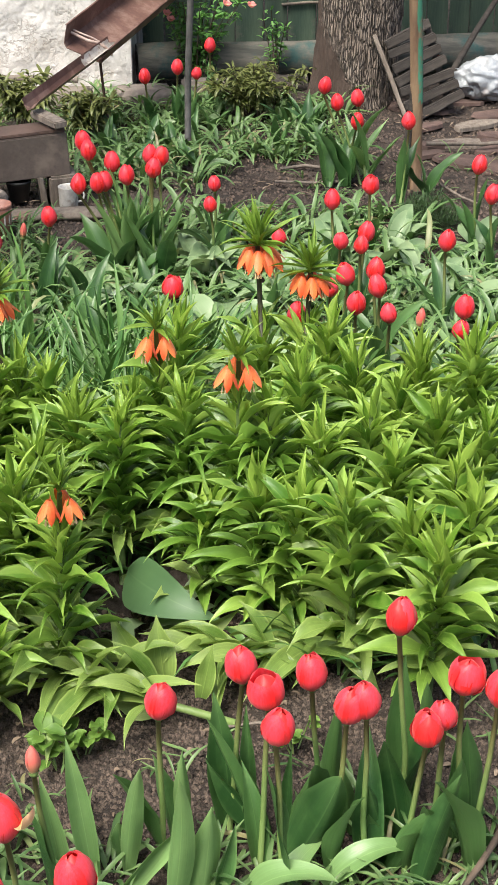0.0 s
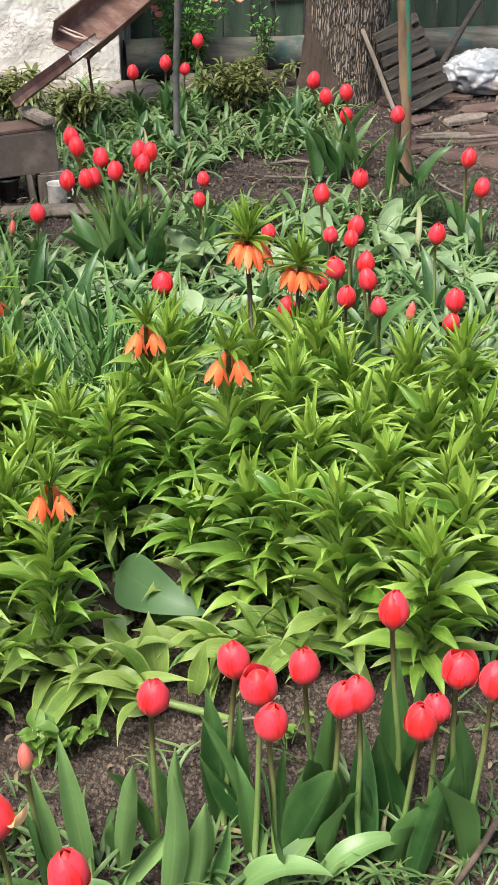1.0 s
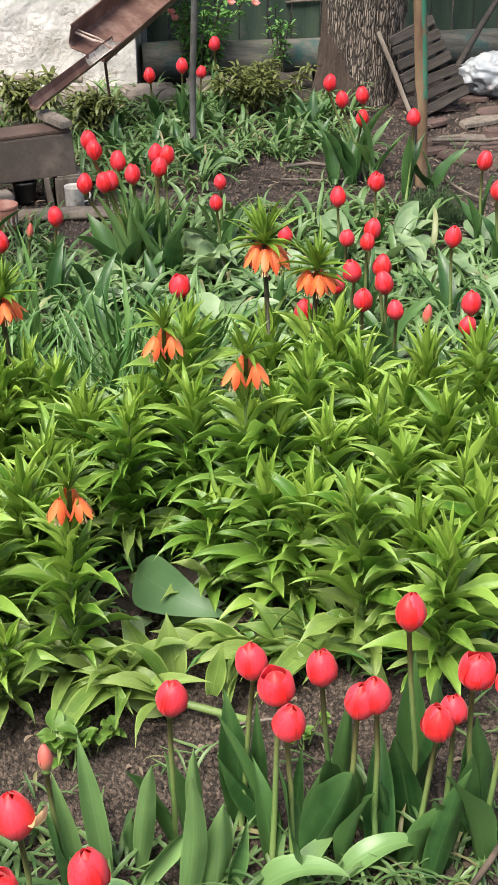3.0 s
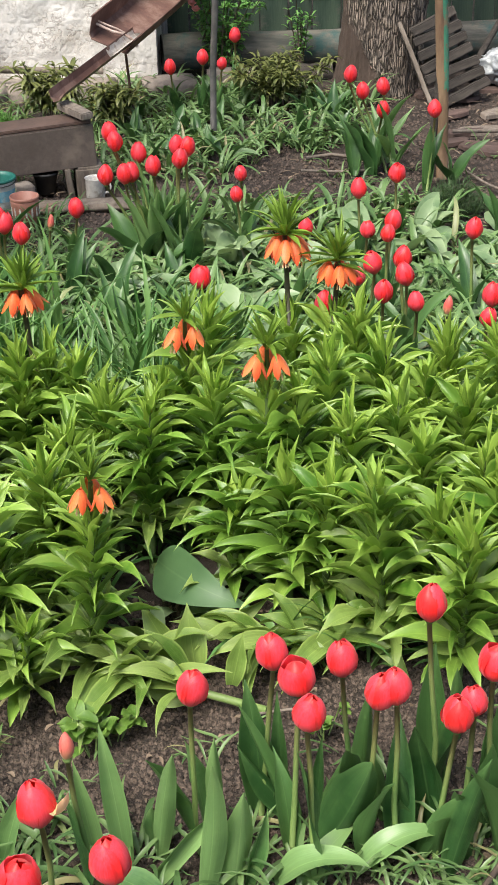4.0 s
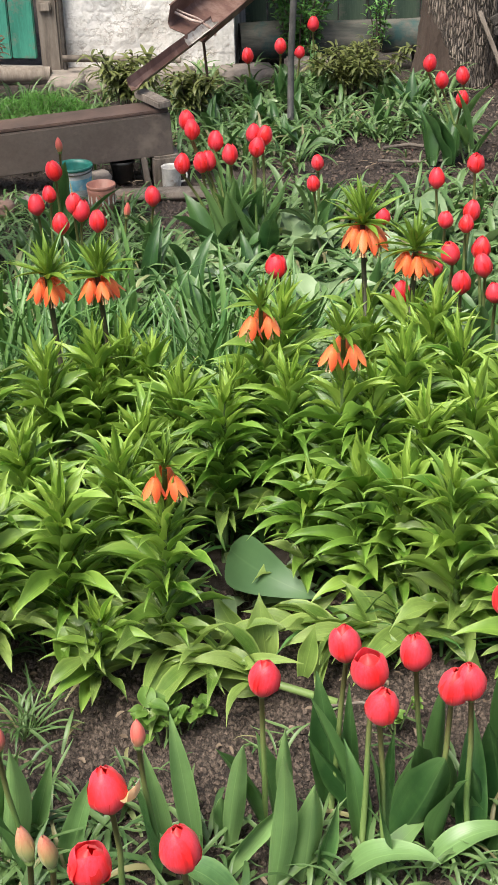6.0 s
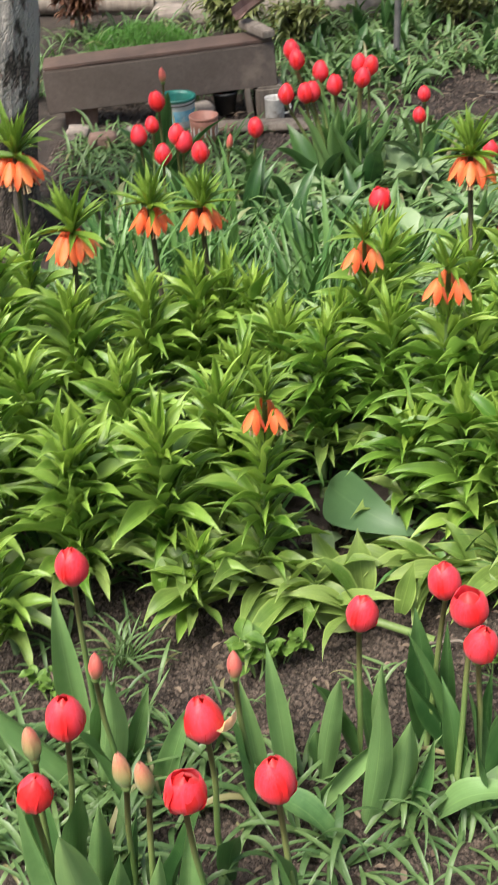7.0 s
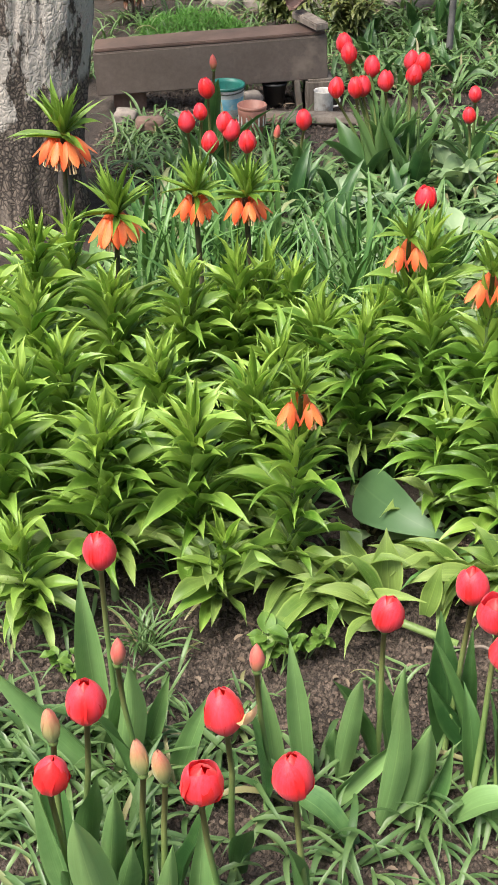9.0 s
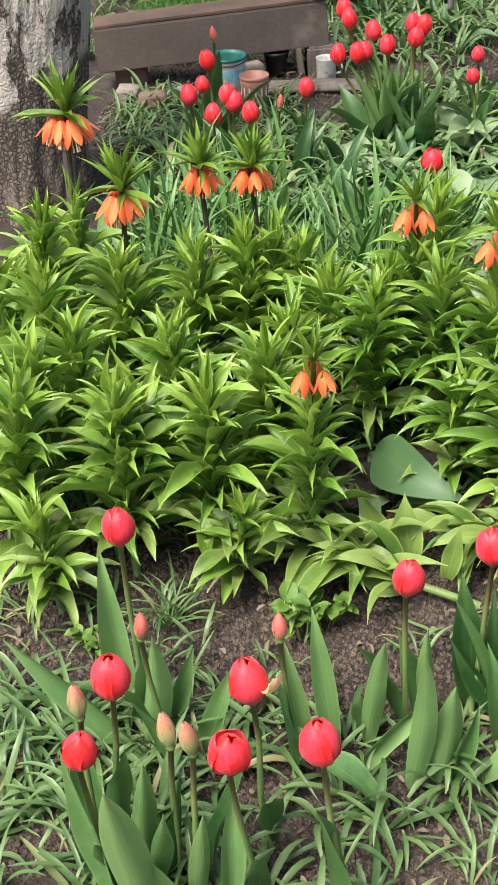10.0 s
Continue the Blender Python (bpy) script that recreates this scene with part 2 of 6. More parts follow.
SLAT_WOOD = surface("dark_slat_wood", (0.038, 0.031, 0.026), (0.102, 0.086, 0.072), 6.0, 70.0, 0.9, 0.6, 0.005, stretch=(0.8, 6, 6), vary=0.3)
RUST = surface("rusty_paint", (0.10, 0.05, 0.038), (0.205, 0.11, 0.085), 7.0, 60.0, 0.6, 0.35, 0.003, stain=(0.23, 0.15, 0.12), stain_scale=7.0)
PALE_SHEET = surface("pale_sheet", (0.36, 0.33, 0.30), (0.56, 0.53, 0.49), 14.0, 80.0, 0.9, 0.3, 0.002, stain=(0.2, 0.13, 0.10), stain_scale=18.0)
DARK_RUST = surface("dark_rust", (0.05, 0.028, 0.022), (0.11, 0.055, 0.04), 9.0, 60.0, 0.75, 0.4, 0.003)
TROUGH_PAINT = surface("brown_trough_paint", (0.098, 0.076, 0.063), (0.145, 0.114, 0.096), 3.5, 70.0, 0.55, 0.15, 0.002, stain=(0.21, 0.165, 0.135), stain_scale=2.5)
TROUGH_INSIDE = surface("rusty_trough_top", (0.066, 0.041, 0.032), (0.125, 0.076, 0.058), 6.0, 60.0, 0.65, 0.3, 0.002)
STEEL = surface("grey_steel", (0.062, 0.060, 0.055), (0.135, 0.128, 0.118), 12.0, 80.0, 0.6, 0.2, 0.002, metal=0.1)
PIPE = surface("rusty_pipe", (0.115, 0.062, 0.036), (0.265, 0.175, 0.100), 14.0, 90.0, 0.7, 0.3, 0.002, stretch=(1, 1, 0.25))
PIPE_GREEN = surface("flaking_green_paint", (0.04, 0.20, 0.12), (0.08, 0.28, 0.17), 14.0, 90.0, 0.6, 0.3, 0.002, stretch=(1, 1, 0.25), stain=(0.2, 0.13, 0.08), stain_scale=20.0)
CONCRETE = surface("old_concrete", (0.215, 0.178, 0.15), (0.375, 0.32, 0.275), 8.0, 90.0, 0.95, 0.5, 0.005, stain=(0.2, 0.165, 0.14), stain_scale=5.0, vary=0.25)
FLAGSTONE = surface("brown_flagstone", (0.080, 0.050, 0.041), (0.175, 0.112, 0.092), 8.0, 90.0, 0.9, 0.5, 0.005, vary=0.35)
BRICK = surface("old_brick", (0.20, 0.12, 0.09), (0.34, 0.22, 0.17), 14.0, 90.0, 0.95, 0.5, 0.004, vary=0.3)
TERRACOTTA = surface("brown_plastic", (0.33, 0.14, 0.10), (0.43, 0.20, 0.145), 8.0, 60.0, 0.5, 0.1, 0.002)
ENAMEL = surface("white_enamel", (0.60, 0.57, 0.52), (0.76, 0.74, 0.69), 8.0, 60.0, 0.35, 0.1, 0.001, stain=(0.3, 0.24, 0.18), stain_scale=12.0, coat=0.3)
BLACK = surface("black_plastic", (0.02, 0.02, 0.02), (0.05, 0.048, 0.045), 8.0, 60.0, 0.55, 0.15, 0.002)
TEAL = surface("teal_plastic", (0.008, 0.10, 0.08), (0.02, 0.18, 0.14), 8.0, 60.0, 0.45, 0.1, 0.001)
BUCKET_WHITE = surface("white_bucket_plastic", (0.60, 0.60, 0.57), (0.74, 0.74, 0.71), 9.0, 60.0, 0.45, 0.1, 0.001, stain=(0.45, 0.42, 0.36), stain_scale=14.0)
BUCKET_BLUE = surface("blue_print", (0.12, 0.40, 0.55), (0.36, 0.62, 0.70), 20.0, 60.0, 0.45, 0.1, 0.001, stain=(0.62, 0.63, 0.56), stain_scale=13.0)
PLASTIC_BAG = surface("white_bag", (0.27, 0.295, 0.32), (0.45, 0.47, 0.485), 9.0, 40.0, 0.28, 0.7, 0.008, stain=(0.52, 0.42, 0.36), stain_scale=5.0, coat=0.2)
TWINE = surface("twine", (0.46, 0.33, 0.27), (0.62, 0.50, 0.43), 40.0, 200.0, 0.9, 0.3, 0.001)


def bark_material():
    """Old bark: long pale plates broken by dark furrows, and a bare brown patch where the bark has come off."""
    m, n, l, p = nodes_of("furrowed_bark")
    tc, mp, vo, warp = n.new("ShaderNodeTexCoord"), n.new("ShaderNodeMapping"), n.new("ShaderNodeTexVoronoi"), n.new("ShaderNodeTexNoise")
    mp.inputs["Scale"].default_value = (19.0, 19.0, 2.4)
    warp.inputs["Scale"].default_value, warp.inputs["Detail"].default_value = 9.0, 3.0
    l.new(tc.outputs["Object"], warp.inputs["Vector"])
    l.new(mixer(n, l, tc.outputs["Object"], warp.outputs["Color"], 0.03), mp.inputs["Vector"])
    vo.feature = "DISTANCE_TO_EDGE"
    l.new(mp.outputs[0], vo.inputs["Vector"])
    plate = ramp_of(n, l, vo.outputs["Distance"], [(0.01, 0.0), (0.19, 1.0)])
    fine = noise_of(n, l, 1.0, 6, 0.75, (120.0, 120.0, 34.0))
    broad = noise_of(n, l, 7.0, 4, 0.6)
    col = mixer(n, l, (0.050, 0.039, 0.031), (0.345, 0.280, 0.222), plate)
    col = mixer(n, l, col, ramp_of(n, l, fine, [(0.3, 0.42), (0.7, 1.0)]), 0.8, "MULTIPLY")
    col = mixer(n, l, col, (0.135, 0.104, 0.082), ramp_of(n, l, broad, [(0.48, 0.0), (0.64, 0.6)]))
    sep = n.new("ShaderNodeSeparateXYZ")
    l.new(tc.outputs["Object"], sep.inputs[0])
    edge, limit, gap, ragged = [n.new("ShaderNodeMath") for _ in range(4)]
    edge.operation, limit.operation, gap.operation, ragged.operation = "MULTIPLY_ADD", "MAXIMUM", "SUBTRACT", "MULTIPLY_ADD"
    l.new(sep.outputs["Z"], edge.inputs[0])
    edge.inputs[1].default_value, edge.inputs[2].default_value = -0.5, 0.015
    l.new(edge.outputs[0], limit.inputs[0])
    limit.inputs[1].default_value = -0.16
    l.new(limit.outputs[0], gap.inputs[0])
    l.new(sep.outputs["X"], gap.inputs[1])
    l.new(noise_of(n, l, 16.0, 4, 0.6), ragged.inputs[0])
    ragged.inputs[1].default_value = 0.11
    l.new(gap.outputs[0], ragged.inputs[2])
    bare = ramp_of(n, l, ragged.outputs[0], [(0.035, 0.0), (0.055, 0.95)])
    wood = mixer(n, l, (0.026, 0.018, 0.014), (0.105, 0.070, 0.052), fine)
    col = mixer(n, l, col, wood, bare)
    l.new(col, p.inputs["Base Color"])
    p.inputs["Roughness"].default_value = 0.92
    b = n.new("ShaderNodeBump")
    b.inputs["Strength"].default_value, b.inputs["Distance"].default_value = 1.0, 0.016
    l.new(mixer(n, l, mixer(n, l, plate, fine, 0.3), mixer(n, l, fine, (0.0, 0.0, 0.0), 0.5), bare), b.inputs["Height"])
    l.new(b.outputs[0], p.inputs["Normal"])
    return m


def pale_bark_material():
    """Flaking bark: brown scales low on the trunk, old grey limewash worn through in long patches higher up."""
    m, n, l, p = nodes_of("limewashed_bark")
    tc, mp, vo = n.new("ShaderNodeTexCoord"), n.new("ShaderNodeMapping"), n.new("ShaderNodeTexVoronoi")
    mp.inputs["Scale"].default_value = (17.0, 17.0, 12.0)
    warp = n.new("ShaderNodeTexNoise")
    warp.inputs["Scale"].default_value, warp.inputs["Detail"].default_value = 30.0, 3.0
    l.new(tc.outputs["Object"], warp.inputs["Vector"])
    l.new(mixer(n, l, tc.outputs["Object"], warp.outputs["Color"], 0.03), mp.inputs["Vector"])
    vo.feature = "DISTANCE_TO_EDGE"
    l.new(mp.outputs[0], vo.inputs["Vector"])
    scale = ramp_of(n, l, vo.outputs["Distance"], [(0.03, 0.0), (0.26, 1.0)])
    fine = noise_of(n, l, 1.0, 4, 0.6, (70.0, 70.0, 26.0))
    patch = noise_of(n, l, 1.0, 6, 0.62, (9.0, 9.0, 4.0))
    col = mixer(n, l, (0.034, 0.026, 0.021), (0.150, 0.117, 0.092), scale)
    col = mixer(n, l, col, (0.21, 0.172, 0.138), ramp_of(n, l, patch, [(0.56, 0.0), (0.66, 0.7)]))
    sep, line = n.new("ShaderNodeSeparateXYZ"), n.new("ShaderNodeMath")
    l.new(tc.outputs["Object"], sep.inputs[0])
    line.operation = "MULTIPLY_ADD"
    l.new(noise_of(n, l, 9.0, 5, 0.6), line.inputs[0])
    line.inputs[1].default_value = -0.14
    slant = n.new("ShaderNodeMath")
    slant.operation = "MULTIPLY_ADD"
    l.new(sep.outputs["X"], slant.inputs[0])
    slant.inputs[1].default_value = -0.5
    l.new(sep.outputs["Z"], slant.inputs[2])
    l.new(slant.outputs[0], line.inputs[2])
    above = ramp_of(n, l, line.outputs[0], [(0.245, 0.0), (0.265, 1.0)])
    worn = ramp_of(n, l, noise_of(n, l, 1.0, 7, 0.68, (10.0, 10.0, 4.5)), [(0.445, 0.0), (0.475, 0.9)])
    col = mixer(n, l, col, (0.40, 0.363, 0.318), mixer(n, l, above, worn, 1.0, "MULTIPLY"))
    col = mixer(n, l, col, ramp_of(n, l, fine, [(0.3, 0.7), (0.7, 1.0)]), 0.5, "MULTIPLY")
    l.new(col, p.inputs["Base Color"])
    p.inputs["Roughness"].default_value = 0.92
    b = n.new("ShaderNodeBump")
    b.inputs["Strength"].default_value, b.inputs["Distance"].default_value = 0.6, 0.006
    l.new(mixer(n, l, scale, fine, 0.5), b.inputs["Height"])
    l.new(b.outputs[0], p.inputs["Normal"])
    return m


BARK, BARK_PALE = bark_material(), pale_bark_material()


# ---- tools for meshes ----
def mesh_of(name, verts, faces, material, smooth=True):
    me = bpy.data.meshes.new(name)
    me.from_pydata([tuple(v) for v in verts], [], [tuple(f) for f in faces])
    for mt in material if isinstance(material, (list, tuple)) else (material,):
        me.materials.append(mt)
    if smooth:
        me.polygons.foreach_set("use_smooth", [True] * len(me.polygons))
    me.update()
    return me


def put(name, me, parent=None, m=None, label=""):
    ob = new(name, me)
    ob.parent = parent
    if m is not None:
        ob.matrix_basis = m
    if label:
        ob["label"] = label
    return ob


def part(name, bm, material, parent, label="", m=None, smooth=False):
    me = bpy.data.meshes.new(name)
    bm.to_mesh(me)
    bm.free()
    me.materials.append(material)
    if smooth:
        me.polygons.foreach_set("use_smooth", [True] * len(me.polygons))
    return put(name, me, parent, m, label)


def thing(name, x, y, z=0.0, rz=0.0, label="", category="", group="", kind=""):
    ob = new(name)
    ob.empty_display_size = 0.05
    ob.matrix_basis = pose(x, y, z, 0, 0, rz)
    return tagged(ob, label, category, group, kind)


def box(sx, sy, sz, bevel=0.004, rough=0.0, cuts=0, seed=0):
    """A block standing on z = 0, with bevelled and, if asked, uneven edges."""
    bm = bmesh.new()
    bmesh.ops.create_cube(bm, size=1.0)
    bmesh.ops.transform(bm, matrix=Matrix.Translation((0, 0, sz / 2)) @ Matrix.Diagonal((sx, sy, sz, 1)), verts=bm.verts)
    if bevel:
        bmesh.ops.bevel(bm, geom=bm.edges[:], offset=bevel, segments=2, affect="EDGES")
    if cuts:
        bmesh.ops.subdivide_edges(bm, edges=[e for e in bm.edges if e.calc_length() > 0.06], cuts=cuts, use_grid_fill=True)
    if rough:
        for v in bm.verts:
            v.co += rough * noise.noise_vector(v.co * 9.0 + Vector((seed * 3.1, seed, 0)))
    return bm


def tube_data(points, radii, sides=7, cap=True):
    pts = [Vector(p) for p in points]
    verts, faces = [], []
    for i, p in enumerate(pts):
        d = (pts[min(i + 1, len(pts) - 1)] - pts[max(i - 1, 0)]).normalized()
        a = d.cross(Vector((0, 1, 0)) if abs(d.y) < 0.9 else Vector((1, 0, 0))).normalized()
        b = d.cross(a)
        r = radii[i] if isinstance(radii, (list, tuple)) else radii
        for k in range(sides):
            w = 2 * math.pi * k / sides
            verts.append(p + r * (math.cos(w) * a + math.sin(w) * b))
    for i in range(len(pts) - 1):
        for k in range(sides):
            q = (k + 1) % sides
            faces.append((i * sides + k, i * sides + q, (i + 1) * sides + q, (i + 1) * sides + k))
    if cap:
        faces.append(tuple(range(sides)))
        faces.append(tuple(range(len(verts) - 1, len(verts) - 1 - sides, -1)))
    return verts, faces


def tube(name, points, radii, material, parent=None, sides=7, label=""):
    return put(name, mesh_of(name, *tube_data(points, radii, sides), material), parent, None, label)


def lathe(profile, sides=28):
    """A turned vessel from (radius, z) pairs, run down the outside and up the inside."""
    verts, faces = [], []
    for r, z in profile:
        for k in range(sides):
            a = 2 * math.pi * k / sides
            verts.append((r * math.cos(a), r * math.sin(a), z))
    for i in range(len(profile) - 1):
        for k in range(sides):
            q = (k + 1) % sides
            faces.append((i * sides + k, i * sides + q, (i + 1) * sides + q, (i + 1) * sides + k))
    return verts, faces


def leaf_mesh(name, length, width, elev, droop, fold, wave, peak, material, segs=8, base=0.45, twist=0.0, tip_pow=1.0, late=False, sway=0.0, phase=0.0):
    """One leaf that leaves the stem along +y at an angle, bends over by droop degrees towards its tip and sways to one side."""
    verts, faces = [], []
    y = z = 0.0
    ang = radians(elev)
    for i in range(segs + 1):
        s = i / segs
        w = base + (1 - base) * math.sin(min(s / peak, 1) * math.pi / 2) if s < peak else math.cos((s - peak) / (1 - peak) * math.pi / 2) ** tip_pow
        w = max(w, 0.02) * width / 2
        up = Vector((0, -math.sin(ang), math.cos(ang)))
        tw = twist * s
        for c in (-1, -0.55, 0, 0.55, 1):
            lift = fold * w * (0.35 * abs(c) + 0.65 * c * c - 0.4) + wave * w * math.sin(s * 10 + c * 1.7 + phase) * c * c * 0.6
            side = Vector((math.cos(tw), 0, 0)) + up * math.sin(tw)
            verts.append(Vector((sway * length * s * s, y, z)) + side * (c * w) + up * lift)
        ang -= radians(droop) / segs * (0.15 + 2.4 * s * s if late else 0.4 + 1.2 * s)
        y += math.cos(ang) * length / segs
        z += math.sin(ang) * length / segs
    for i in range(segs):
        for c in range(4):
            a = i * 5 + c
            faces.append((a, a + 1, a + 6, a + 5))
    me = mesh_of(name, verts, faces, material)
    across = (0.0, 0.225, 0.5, 0.775, 1.0)
    uv = me.uv_layers.new(name="leaf")
    for lp, spot in zip(me.loops, uv.data):
        spot.uv = (across[lp.vertex_index % 5], lp.vertex_index // 5 / segs)
    return me


def straps(name, spots, material, length=(0.1, 0.2), width=(0.006, 0.012), elev=(40, 85), droop=(60, 150), per=(6, 12), spread=0.03, segs=6, seed=1, wide=0.45):
    """Many strap-shaped leaves in tufts, all of them in one mesh."""
    rng = np.random.default_rng(seed)
    n = [int(rng.integers(per[0], per[1] + 1)) for _ in spots]
    base = np.repeat(np.array([(s[0], s[1], (s[2] if len(s) > 2 else 0.0)) for s in spots], float), n, axis=0)
    size = np.repeat(np.array([(s[3] if len(s) > 3 else 1.0) for s in spots], float), n)
    m = len(base)
    az = rng.uniform(0, 2 * math.pi, m)
    base[:, 0] += np.cos(az) * rng.uniform(0, spread, m)
    base[:, 1] += np.sin(az) * rng.uniform(0, spread, m)
    L = rng.uniform(*length, m) * size
    W = rng.uniform(*width, m) * np.sqrt(size)
    ang = np.radians(rng.uniform(*elev, m))
    bend = np.radians(rng.uniform(*droop, m))
    side = np.stack([-np.sin(az), np.cos(az), np.zeros(m)], 1)
    out = np.stack([np.cos(az), np.sin(az), np.zeros(m)], 1)
    swirl = rng.uniform(-0.9, 0.9, m)
    p = base.copy()
    p[:, 2] -= 0.004
    V = np.zeros((m, segs + 1, 3, 3))
    for i in range(segs + 1):
        s = i / segs
        w = W / 2 * (wide + (1 - wide) * math.sin(min(s / 0.4, 1) * math.pi / 2) if s < 0.4 else max(math.cos((s - 0.4) / 0.6 * math.pi / 2), 0.03) ** 0.7)
        up = -np.sin(ang)[:, None] * out + np.cos(ang)[:, None] * np.array([0, 0, 1.0])
        V[:, i, 0] = p - side * w[:, None] + up * (w * 0.35)[:, None]
        V[:, i, 1] = p - up * (w * 0.1)[:, None]
        V[:, i, 2] = p + side * w[:, None] + up * (w * 0.35)[:, None]
        ang = ang - bend / segs * (0.4 + 1.2 * s)
        out2 = out * np.cos(swirl * s)[:, None] + side * np.sin(swirl * s)[:, None]
        p = p + (out2 * np.cos(ang)[:, None] + np.array([0, 0, 1.0]) * np.sin(ang)[:, None]) * (L / segs)[:, None]
        p[:, 2] = np.maximum(p[:, 2], 0.004 + 0.004 * rng.random(m))
    k = np.arange(m)[:, None, None] * (segs + 1) * 3
    i = np.arange(segs)[None, :, None] * 3
    c = np.arange(2)[None, None, :]
    a = (k + i + c).reshape(-1)
    F = np.stack([a, a + 1, a + 4, a + 3], 1)
    me = bpy.data.meshes.new(name)
    me.from_pydata(V.reshape(-1, 3).tolist(), [], F.tolist())
    me.materials.append(material)
    me.polygons.foreach_set("use_smooth", [True] * len(me.polygons))
    return me


def scatter(x0, x1, y0, y1, count, seed, keep=None):
    rng = random.Random(seed)
    got = []
    while len(got) < count:
        x, y = rng.uniform(x0, x1), rng.uniform(y0, y1)
        if keep is None or keep(x, y, rng):
            got.append((x, y, 0.0, rng.uniform(0.7, 1.2)))
    return got


# ---- ground ----
def ground_height(x, y):
    near = max(0.0, 1 - max(0, abs(x + 0.2) - 2.2) / 1.5) * max(0.0, 1 - max(0, abs(y - 4.0) - 3.2) / 1.5)
    h = 0.016 * noise.noise((x * 2.1, y * 2.1, 0.3)) + 0.010 * noise.noise((x * 9, y * 9, 1.3)) + 0.006 * noise.noise((x * 27, y * 27, 2.3))
    return near * (h - 0.008)


def axis(lo, hi, step, far):
    mid = list(np.arange(lo, hi + step / 2, step))
    out, d, a, b = [], step * 2, lo, hi
    while b < far:
        a, b, d = a - d, b + d, d * 1.6
        mid = [a] + mid + [b]
    return mid


xs, ys = axis(-2.2, 1.8, 0.028, 400), axis(0.9, 7.0, 0.028, 400)
verts = [(x, y, ground_height(x, y)) for y in ys for x in xs]
nx = len(xs)
faces = [(j * nx + i, j * nx + i + 1, (j + 1) * nx + i + 1, (j + 1) * nx + i) for j in range(len(ys) - 1) for i in range(nx - 1)]
ground = put("ground", mesh_of("ground", verts, faces, SOIL))
tagged(ground, "dark crumbly garden soil with beds and bare patches", "ground", kind="structure")

# ---- house wall, door, foundation ----
WALL_Y, CORNER_X = 6.56, -0.54
wx, wz = np.linspace(-1.33, CORNER_X, 160), np.linspace(-0.02, 0.7, 142)


def plaster_out(x, z):
    d = 0.012 * noise.noise((x * 7, 0.0, z * 7)) + 0.004 * (0.4 - abs(noise.noise((x * 17, 3.0, z * 17)))) + 0.004 * (0.3 - abs(noise.noise((x * 36, 5.0, z * 36))))
    return d - 0.012


verts = [(x, WALL_Y - 0.012 + plaster_out(x, z), z) for z in wz for x in wx]
faces = [(j * 160 + i, j * 160 + i + 1, (j + 1) * 160 + i + 1, (j + 1) * 160 + i) for j in range(141) for i in range(159)]
wall = thing("wall_house", 0, 0, 0, 0, "whitewashed lumpy plaster house wall with bare patches", "wall", kind="structure")
put("plaster_face", mesh_of("plaster_face", verts, faces, PLASTER), wall)
part("wall_core", box(0.79, 0.3, 2.6, 0.01), PLASTER, wall, m=pose(-0.935, WALL_Y + 0.182, -0.05))
part("side_wall", box(0.1, 2.4, 2.6, 0.01), BARE_WALL, wall, "bare brown plaster return wall", m=pose(-0.597, WALL_Y + 1.54, -0.05))
part("wall_beyond_door", box(1.2, 0.3, 2.6, 0.01), PLASTER, wall, m=pose(-2.85, WALL_Y + 0.18, -0.05))
part("wall_over_door", box(0.95, 0.3, 0.55, 0.01), PLASTER, wall, m=pose(-1.785, WALL_Y + 0.18, 2.02))

door = thing("door_1", -1.84, WALL_Y + 0.03, 0.06, 0, "closed green-painted plank door in the house wall", "door", kind="structure")
for i in range(6):
    part("plank", box(0.117, 0.03, 1.92, 0.005, 0.002, 2, i), GREEN_PAINT, door, m=pose(-0.29 + i * 0.12, 0.004 * (i % 2), 0))
part("crossbar", box(0.7, 0.02, 0.09, 0.004), GREEN_PAINT, door, m=pose(0.01, 0.035, 1.5))
post = thing("door_post", -1.385, WALL_Y - 0.03, 0, 0, "weathered grey wooden post beside the green door", "post", kind="structure")
part("upright", box(0.10, 0.09, 2.05, 0.01, 0.007, 5, 3), OLD_WOOD, post)
part("edge_strip", box(0.016, 0.03, 2.0, 0.003, 0.003, 4, 4), SLAT_WOOD, post, m=pose(0.06, -0.03, 0.03))
part("block", box(0.06, 0.02, 0.045, 0.006, 0.004), OLD_WOOD, post, "short wooden block nailed on", m=pose(-0.01, -0.055, 0.30))

edge = thing("foundation_edge", 0, 0, 0, 0, "loose concrete kerb blocks along the house wall", "kerb", kind="structure")
for i, (x, y, sx, sy, sz, rz) in enumerate([(-1.28, 6.28, 0.16, 0.14, 0.055, 6), (-1.08, 6.31, 0.24, 0.13, 0.055, -2), (-0.82, 6.33, 0.22, 0.13, 0.07, 2), (-0.47, 6.34, 0.24, 0.14, 0.075, 12), (-0.2, 6.5, 0.22, 0.12, 0.07, 4)]):
    part("kerb_block", box(sx, sy, sz + 0.03, 0.010, 0.006, 3, i), CONCRETE, edge, m=pose(x, y, -0.03, 0, 0, rz), smooth=True)
sill = put("wooden_strip", mesh_of("wooden_strip", *tube_data([(-1.32, 6.42, 0.10), (-1.0, 6.43, 0.09), (-0.78, 6.44, 0.085)], 0.016, 8), OLD_WOOD), None)
tagged(sill, "thin weathered wooden pole lying along the wall foot", "pole", kind="structure")
threshold = put("threshold_log", mesh_of("threshold_log", *tube_data([(-2.1, 6.40, 0.032), (-1.8, 6.40, 0.034), (-1.38, 6.42, 0.03)], [0.040, 0.041, 0.034], 12), OLD_WOOD), None)
